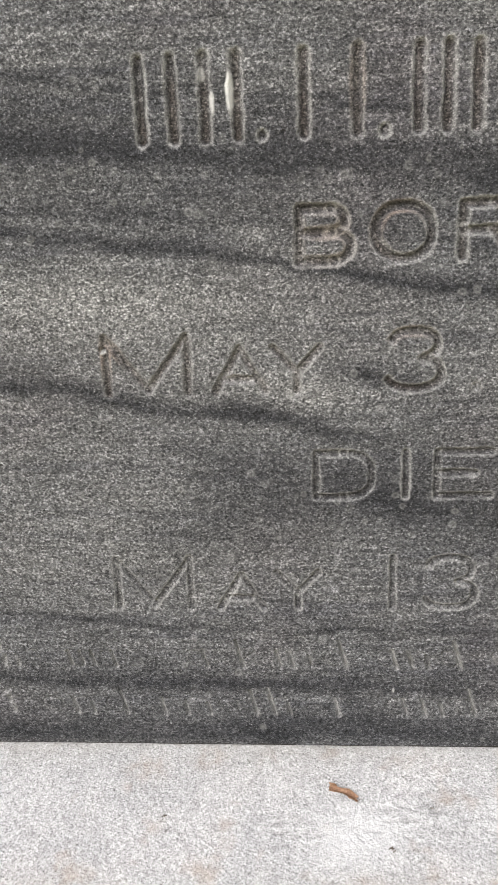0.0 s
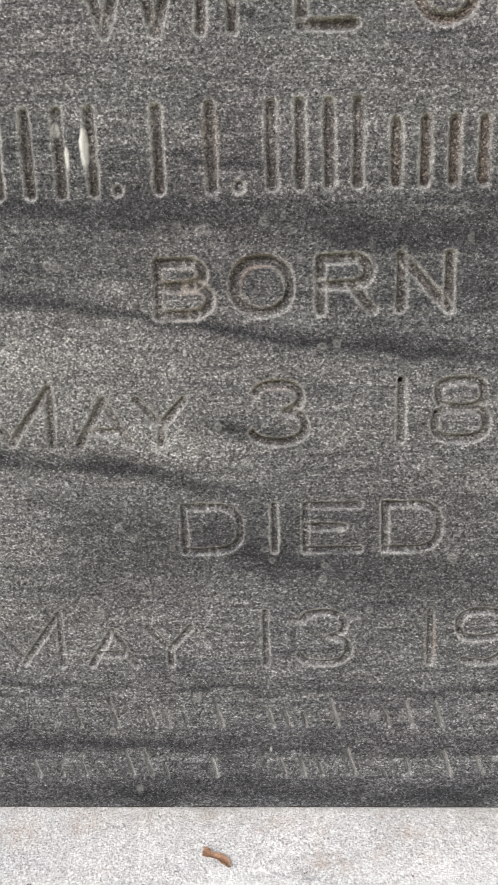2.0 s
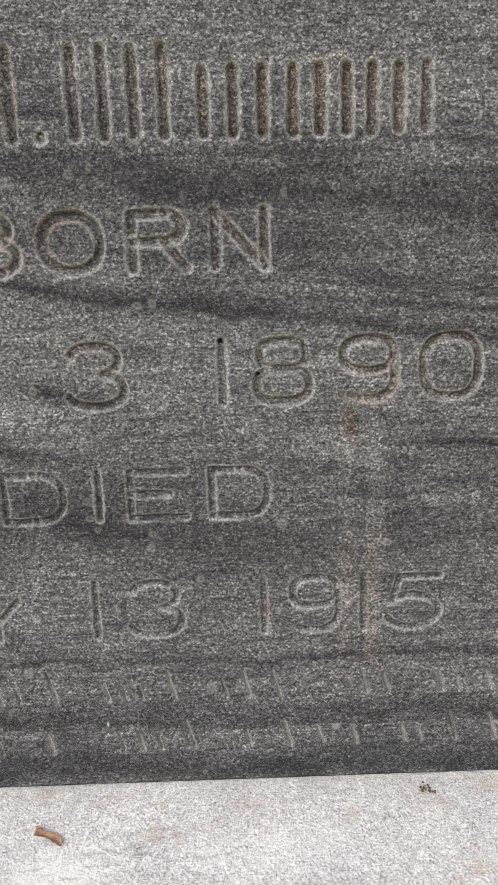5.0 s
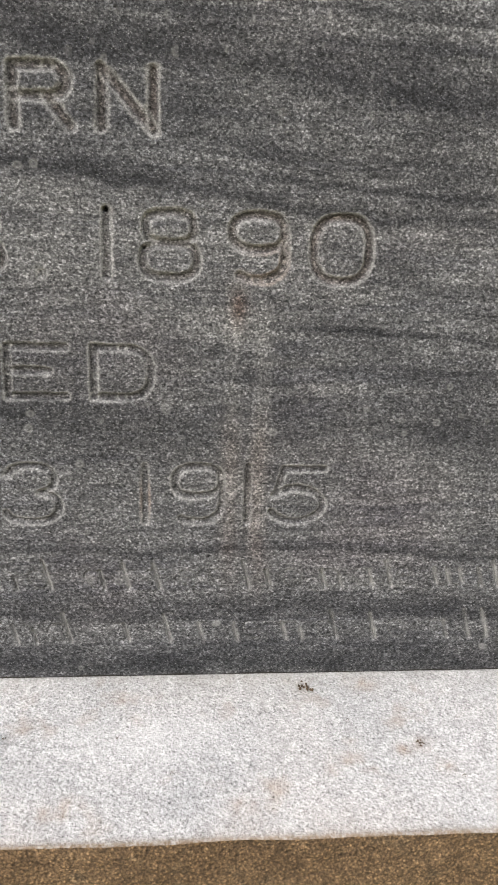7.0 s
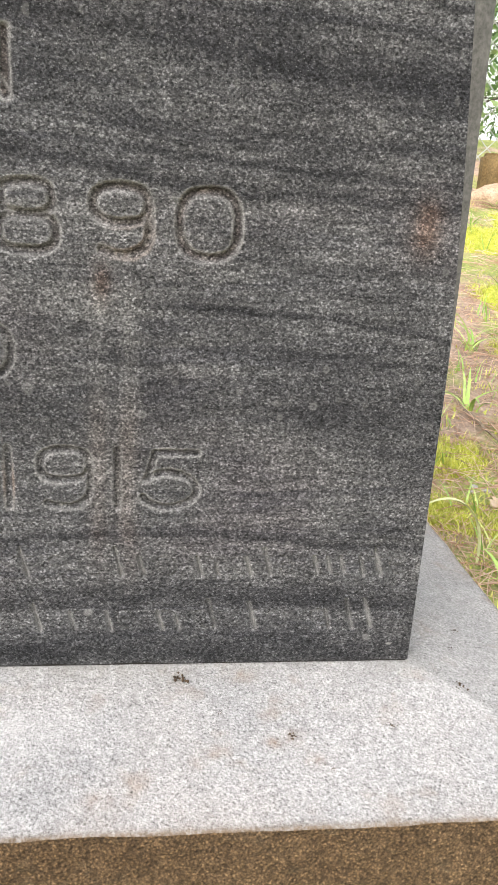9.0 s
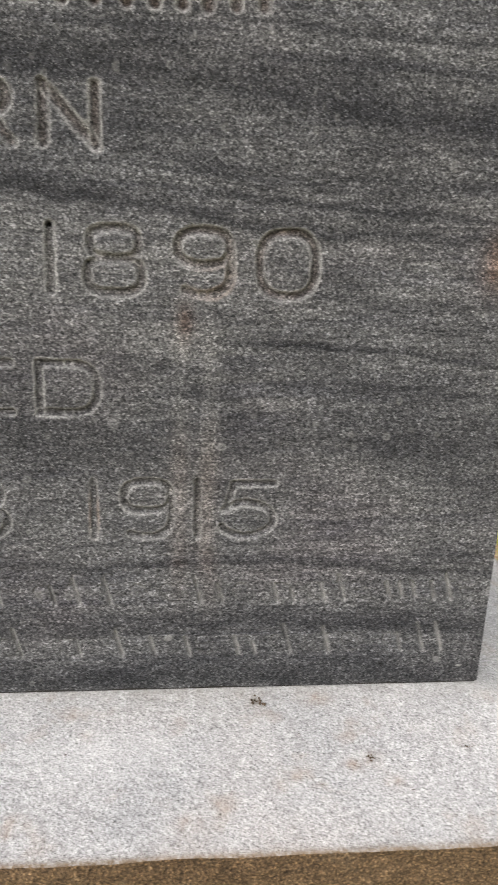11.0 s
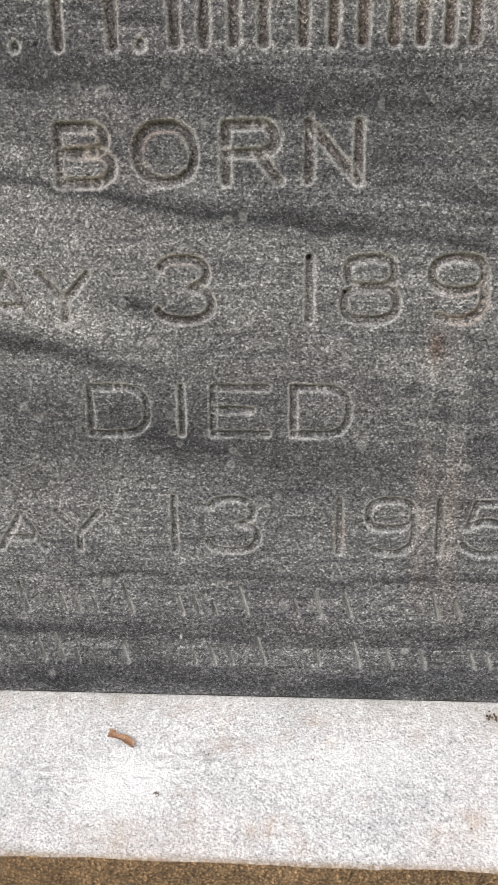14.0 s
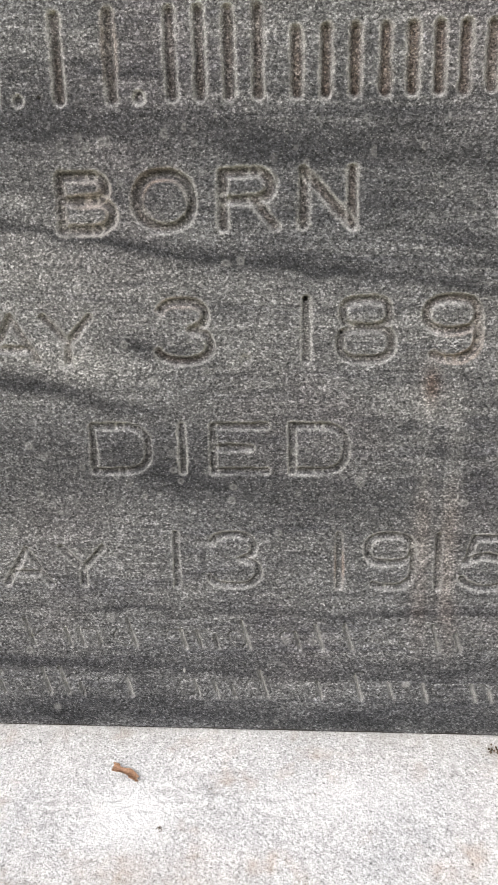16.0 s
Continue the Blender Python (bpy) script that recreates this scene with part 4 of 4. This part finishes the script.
def grass_tuft(x, y, n, length, seed):
    rng = np.random.default_rng(seed)
    base = float(ground_z(x, y))
    V, F = [], []
    for _ in range(n):
        a, L, w = rng.uniform(0, 2 * math.pi), length * rng.uniform(0.5, 1.1), rng.uniform(0.0022, 0.0042)
        o = np.array([rng.normal(0, 0.008), rng.normal(0, 0.008), -0.006])
        d, s = np.array([math.cos(a), math.sin(a), 0]), np.array([-math.sin(a), math.cos(a), 0])
        droop, lean = rng.uniform(0.5, 1.3), rng.uniform(0.15, 0.5)
        k = len(V)
        for j in range(9):
            u = j / 8
            c = o + d * L * (lean * u + 0.55 * droop * u * u) + np.array([0, 0, L * (u - 0.55 * droop * u * u)])
            half = w * (1 - u ** 2 * 0.95)
            V += [c - s * half, c + np.array([0, 0, -half * 0.5]), c + s * half]
        F += [q for j in range(8) for q in ((k + 3 * j, k + 3 * j + 1, k + 3 * j + 4, k + 3 * j + 3), (k + 3 * j + 1, k + 3 * j + 2, k + 3 * j + 5, k + 3 * j + 4))]
    ob = mesh_of("grass_tuft", V, F, GRASS)
    ob.location = (x, y, base)
    tagged(ob, "tuft of arching pale green grass growing in pine litter", "grass", "grass tufts")


def dry_leaf(x, y, size, turn, seed):
    rng = random.Random(seed)
    bm = bmesh.new()
    n = 12
    left, mid, right = [], [], []
    for i in range(n + 1):
        u = i / n
        w = size * 0.34 * math.sin(math.pi * min(1, u * 1.02)) ** 0.7 * (0.72 + 0.28 * math.sin(u * 26 + seed))
        curl = size * (0.10 + 0.14 * u * u)
        mid.append(bm.verts.new((size * (u - 0.5), 0, size * 0.10 * u * u)))
        left.append(bm.verts.new((size * (u - 0.5) + rng.uniform(-1, 1) * size * 0.02, w, curl)))
        right.append(bm.verts.new((size * (u - 0.5), -w, curl * 0.8)))
    for i in range(n):
        bm.faces.new((mid[i], mid[i + 1], left[i + 1], left[i]))
        bm.faces.new((right[i], right[i + 1], mid[i + 1], mid[i]))
    bmesh.ops.remove_doubles(bm, verts=bm.verts, dist=size * 0.001)
    bmesh.ops.solidify(bm, geom=bm.faces[:], thickness=0.0006)
    ob = part("dry_leaf", bm, DRYLEAF)
    ob.matrix_world = Matrix.Translation((x, y, float(ground_z(x, y)) + 0.004)) @ pose(0, 0, 0, 14, rng.uniform(-12, 12), turn)
    tagged(ob, "curled pale brown dry leaf on pine litter", "leaf", "fallen leaves")


def pebble(x, y, size, seed):
    rng = random.Random(seed)
    bm = bmesh.new()
    bmesh.ops.create_icosphere(bm, subdivisions=2, radius=1)
    for v in bm.verts:
        v.co *= 1 + 0.18 * noise.noise(v.co * 1.4 + Vector((seed, 0, 0)))
    bmesh.ops.transform(bm, matrix=Matrix.Diagonal((size, size * rng.uniform(0.6, 0.9), size * 0.5, 1)), verts=bm.verts)
    ob = part("pebble", bm, PEBBLE)
    ob.matrix_world = Matrix.Translation((x, y, float(ground_z(x, y)) + size * 0.2)) @ pose(0, 0, 0, 10, 0, rng.uniform(0, 180))
    tagged(ob, "small pale pebble in the pine litter", "pebble", "pebbles")


def tube(bm, pts_, radii, sides=7):
    rings = []
    for i, (p, r) in enumerate(zip(pts_, radii)):
        d = (Vector(pts_[min(i + 1, len(pts_) - 1)]) - Vector(pts_[max(i - 1, 0)])).normalized()
        q = d.to_track_quat("Z", "Y")
        rings.append([bm.verts.new(Vector(p) + q @ Vector((r * math.cos(k * 2 * math.pi / sides), r * math.sin(k * 2 * math.pi / sides), 0))) for k in range(sides)])
    for a, b in zip(rings, rings[1:]):
        for k in range(sides):
            bm.faces.new((a[k], a[(k + 1) % sides], b[(k + 1) % sides], b[k]))
    bm.faces.new(rings[0][::-1])
    bm.faces.new(rings[-1])


def twig(x, y, length, turn, seed):
    rng = random.Random(seed)
    bm = bmesh.new()
    p = [(length * i / 6, rng.uniform(-1, 1) * length * 0.03, 0.262 * math.sin(radians(turn)) * length * i / 6 + 0.005) for i in range(7)]
    tube(bm, p, [0.0035 - 0.0003 * i for i in range(7)])
    ob = part("twig", bm, TWIG)
    ob.matrix_world = Matrix.Translation((x, y, float(ground_z(x, y)))) @ pose(0, 0, 0, 0, 0, turn)
    tagged(ob, "thin grey-brown twig lying on mossy ground", "twig", "twigs")


def moss_mound(x, y, r, seed):
    """A soft cushion of moss: a bumpy low dome, shaggy with short leaves."""
    rng = np.random.default_rng(seed)
    mound = thing("moss_cushion", "bright yellow-green moss cushion growing in pine litter", "moss", group="moss cushions")
    n = 40
    gx, gy = np.meshgrid(np.linspace(-1, 1, n), np.linspace(-1, 1, n))
    d = np.hypot(gx, gy) * (1 + 0.18 * waves(gx, gy, 3, seed))
    z = 0.20 * r * np.clip(1 - d * d, -0.2, 1) + 0.05 * r * waves(gx, gy, 12, seed + 1, 3)
    X, Y = gx * r, gy * r * 0.8
    Z = z + ground_z(X + x, Y + y) - float(ground_z(x, y)) - 0.01
    i = np.arange(n * n).reshape(n, n)
    F = np.stack([i[:-1, :-1], i[:-1, 1:], i[1:, 1:], i[1:, :-1]], -1).reshape(-1, 4)
    mesh_of("cushion", np.stack([X, Y, Z], -1).reshape(-1, 3), F, MOSSBED, mound)
    V, Q = [], []
    for _ in range(1500):
        j, k = rng.integers(n), rng.integers(n)
        if d[j, k] > 1.0:
            continue
        o = np.array([X[j, k], Y[j, k], Z[j, k]]) + rng.normal(0, r / n, 3) * (1, 1, 0.2)
        a, L = rng.uniform(0, 6.3), rng.uniform(0.006, 0.014)
        e, up = np.array([math.cos(a), math.sin(a), 0]), np.array([rng.normal(0, 0.5), rng.normal(0, 0.5), 1])
        q = len(V)
        V += [o - e * 0.0012, o + e * 0.0012, o + up * L + e * 0.0004, o + up * L - e * 0.0004]
        Q.append((q, q + 1, q + 2, q + 3))
    tagged(mesh_of("moss_fuzz", V, Q, MOSS, mound), kind="stuff")
    mound.location = (x, y, float(ground_z(x, y)))


for i, (x, y, r) in enumerate(((0.745, 0.64, 0.085), (0.83, 0.60, 0.07), (0.79, 0.80, 0.10), (1.22, 1.50, 0.16), (1.38, 1.62, 0.15), (1.10, 1.20, 0.10), (1.30, 1.95, 0.18), (1.55, 2.15, 0.2))):
    moss_mound(x, y, r, 400 + 3 * i)
needles()
blades("moss", 2600, 9, 0.016, 0.0016, MOSS, 95, "low yellow-green moss in uneven patches", "moss", wide=0.02)
blades("short_grass", 190, 6, 0.07, 0.0022, GRASS, 96, "sparse short grass among moss and pine litter", "grass")
for i, (x, y, n, L) in enumerate(((0.775, 0.487, 5, 0.09), (0.975, 1.20, 8, 0.15), (0.93, 0.50, 9, 0.11), (0.88, 0.95, 8, 0.12), (1.06, 1.2, 9, 0.12), (1.18, 1.55, 10, 0.10), (1.35, 1.7, 8, 0.12), (1.02, 0.82, 6, 0.10), (1.5, 1.9, 9, 0.11), (1.28, 2.1, 10, 0.10), (1.45, 2.3, 12, 0.09))):
    grass_tuft(x, y, n, L, 200 + i)
for i, (x, y, s, turn) in enumerate(((0.829, 0.659, 0.050, 40), (0.869, 0.716, 0.06, -30), (0.86, 0.42, 0.05, 120), (1.05, 0.95, 0.05, 10), (1.1, 1.25, 0.05, 75), (1.3, 1.45, 0.06, -60), (0.9, 0.35, 0.045, 200), (1.2, 1.0, 0.06, 150), (1.4, 1.8, 0.06, 30))):
    dry_leaf(x, y, s, turn, i)
for i, (x, y, s) in enumerate(((0.81, 0.716, 0.007), (0.825, 0.70, 0.008), (0.80, 0.70, 0.006), (0.91, 0.55, 0.009), (0.95, 0.66, 0.006), (0.83, 0.50, 0.007), (1.12, 1.3, 0.01), (1.2, 1.6, 0.012), (0.98, 0.5, 0.008))):
    pebble(x, y, s, i)
twig(0.870, 0.94, 0.13, -76, 1)
twig(0.82, 0.78, 0.12, 150, 2)


def arching_blade():
    """One long broad blade of grass, bowed over beside the plinth."""
    V, F = [], []
    n = 26
    for i in range(n + 1):
        u = i / n
        c = np.array([0.012 * math.sin(math.pi * u) * (1 - u) - 0.085 * u ** 1.6, 0.02 * u, 0.098 * math.sin(math.pi * 0.70 * u) ** 0.8])
        half = 0.0042 * (1 - 0.9 * u ** 3) * (0.6 + 0.4 * min(1, 4 * u))
        V += [c + (0.3 * half, -half, 0.2 * half), c + (0, 0, -0.4 * half), c + (-0.3 * half, half, 0.6 * half)]
    F = [q for j in range(n) for q in ((3 * j, 3 * j + 1, 3 * j + 4, 3 * j + 3), (3 * j + 1, 3 * j + 2, 3 * j + 5, 3 * j + 4))]
    ob = mesh_of("arching_grass", V, F, BLADE)
    ob.location = (0.748, 0.53, float(ground_z(0.748, 0.53)) - 0.002)
    tagged(ob, "long pale green grass blade arching over moss", "grass")


arching_blade()


# ---- small headstone, rock and fence at the back ----
def footstone(x, y):
    z = float(ground_z(x, y))
    stone = thing("small_headstone", "low weathered brown headstone with a worn carved mark, near the fence", "headstone")
    bm = bmesh.new()
    bmesh.ops.create_cube(bm, size=1, matrix=Matrix.Translation((0.09, 0.03, 0.04)) @ Matrix.Diagonal((0.19, 0.07, 0.23, 1)))
    bmesh.ops.bevel(bm, geom=bm.edges[:], offset=0.014, segments=3, affect="EDGES")
    bmesh.ops.subdivide_edges(bm, edges=bm.edges[:], cuts=2, use_grid_fill=True)
    for v in bm.verts:
        v.co += v.normal * 0.004 * noise.noise(v.co * 22)
    part("slab", bm, OLDSTONE, stone)
    bm = bmesh.new()
    for a, b in (((0.070, 0.112), (0.085, 0.092)), ((0.100, 0.115), (0.085, 0.092)), ((0.085, 0.092), (0.083, 0.05))):
        tube(bm, [(a[0], -0.006, a[1]), (b[0], -0.006, b[1])], [0.0022, 0.0022], 6)
    part("carved_mark", bm, ROCK, stone, "pale worn mark")
    stone.location = (x, y, z)


def rock(x, y):
    bm = bmesh.new()
    bmesh.ops.create_icosphere(bm, subdivisions=4, radius=1)
    for v in bm.verts:
        v.co *= 1 + 0.16 * noise.noise(v.co * 1.5) + 0.05 * noise.noise(v.co * 5)
    bmesh.ops.transform(bm, matrix=Matrix.Diagonal((0.10, 0.07, 0.056, 1)), verts=bm.verts)
    ob = part("rock", bm, ROCK)
    ob.location = (x, y, float(ground_z(x, y)) + 0.012)
    tagged(ob, "rounded pinkish tan rock in grass before the small headstone", "rock")


footstone(1.455, 2.46)
rock(1.475, 2.36)


def chain_link(y, x0, x1, high):
    fence = thing("chain_link_fence", "galvanised chain-link fence with diamond mesh at the wood's edge", "fence")
    foot = float(ground_z((x0 + x1) / 2, y)) - 0.06
    V, F = [], []
    pitch = 0.072
    for sign in (1, -1):
        start = x0 - (high if sign > 0 else 0)
        for i in range(int((x1 - x0 + high) / pitch) + 1):
            xa = start + i * pitch
            a, b = (xa, 0.0), (xa + sign * high, high)
            if sign < 0:
                a, b = (xa, 0.0), (xa - high, high)
            dx = b[0] - a[0]
            cut_ = sorted(((x0 - a[0]) / dx, (x1 - a[0]) / dx))
            ta, tb = max(0, cut_[0]), min(1, cut_[1])
            if tb - ta < 0.02:
                continue
            steps = max(2, int((tb - ta) * high / pitch * 4))
            k = len(V)
            for j in range(steps + 1):
                u = ta + (tb - ta) * j / steps
                c = np.array([a[0] + dx * u, y + sign * 0.002 * math.sin(u * high / pitch * 2 * math.pi), foot + high * u])
                for q in range(5):
                    an = q * 2 * math.pi / 5
                    V.append(c + 0.0024 * np.array([math.cos(an) * 0.7, math.sin(an), -sign * math.cos(an) * 0.7]))
            F += [(k + 5 * j + q, k + 5 * j + (q + 1) % 5, k + 5 * j + 5 + (q + 1) % 5, k + 5 * j + 5 + q) for j in range(steps) for q in range(5)]
    tagged(mesh_of("wire_mesh", V, F, WIRE, fence, "woven diamond wire mesh"), kind="stuff")


chain_link(2.95, 0.4, 4.2, 1.9)


# ---- wood behind the fence ----
def tree(x, y, high, spread, seed, leaves):
    rng = np.random.default_rng(seed)
    t_ = thing("tree", "leafy green broad-leaved tree behind the chain-link fence", "tree", group="trees behind the fence")
    z = float(ground_z(x, y)) - 0.05
    bm = bmesh.new()
    p = [(0.06 * math.sin(i), 0.05 * math.cos(i * 1.3), high * i / 7) for i in range(8)]
    tube(bm, p, [0.09 * (1 - i / 8.5) for i in range(8)], 9)
    tips = []
    for i in range(26):
        h = rng.uniform(0.08, 0.95)
        a = rng.uniform(0, 2 * math.pi)
        s = Vector((p[int(h * 7)][0], p[int(h * 7)][1], high * h))
        L = spread * (1.1 - 0.5 * h) * rng.uniform(0.6, 1.1)
        d = Vector((math.cos(a), math.sin(a), rng.uniform(-0.15, 0.5)))
        q = [s + d * L * u + Vector((0, 0, 0.1 * L * math.sin(u * 3))) for u in (0, 0.35, 0.7, 1)]
        tube(bm, q, (0.025, 0.016, 0.009, 0.004), 6)
        tips += [q[1], q[2], q[3], q[3]]
    part("trunk", bm, BARK, t_)
    V, F = [], []
    for i in range(leaves):
        c = np.array(tips[rng.integers(len(tips))]) + rng.normal(0, 0.17, 3)
        n = rng.normal(0, 1, 3)
        n /= np.linalg.norm(n)
        s = np.cross(n, rng.normal(0, 1, 3))
        s /= np.linalg.norm(s)
        e = np.cross(n, s)
        L = rng.uniform(0.02, 0.05)
        k = len(V)
        V += [c - s * L, c - e * L * 0.42 + n * 0.006, c + s * L, c + e * L * 0.42 + n * 0.006]
        F.append((k, k + 1, k + 2, k + 3))
    mesh_of("crown", V, F, LEAVES, t_)
    t_.location = (x, y, z)


for i, (x, y, h, s, n) in enumerate(((1.45, 4.7, 3.4, 1.2, 9000), (3.3, 5.0, 3.8, 1.5, 9000), (0.2, 5.4, 3.6, 1.2, 6000), (4.0, 5.6, 4.2, 1.4, 8000), (2.2, 7.4, 4.6, 1.6, 9000), (4.3, 8.4, 4.4, 1.7, 9000), (5.6, 7.4, 4.6, 1.7, 8000))):
    tree(x, y, h, s, 300 + i, n)
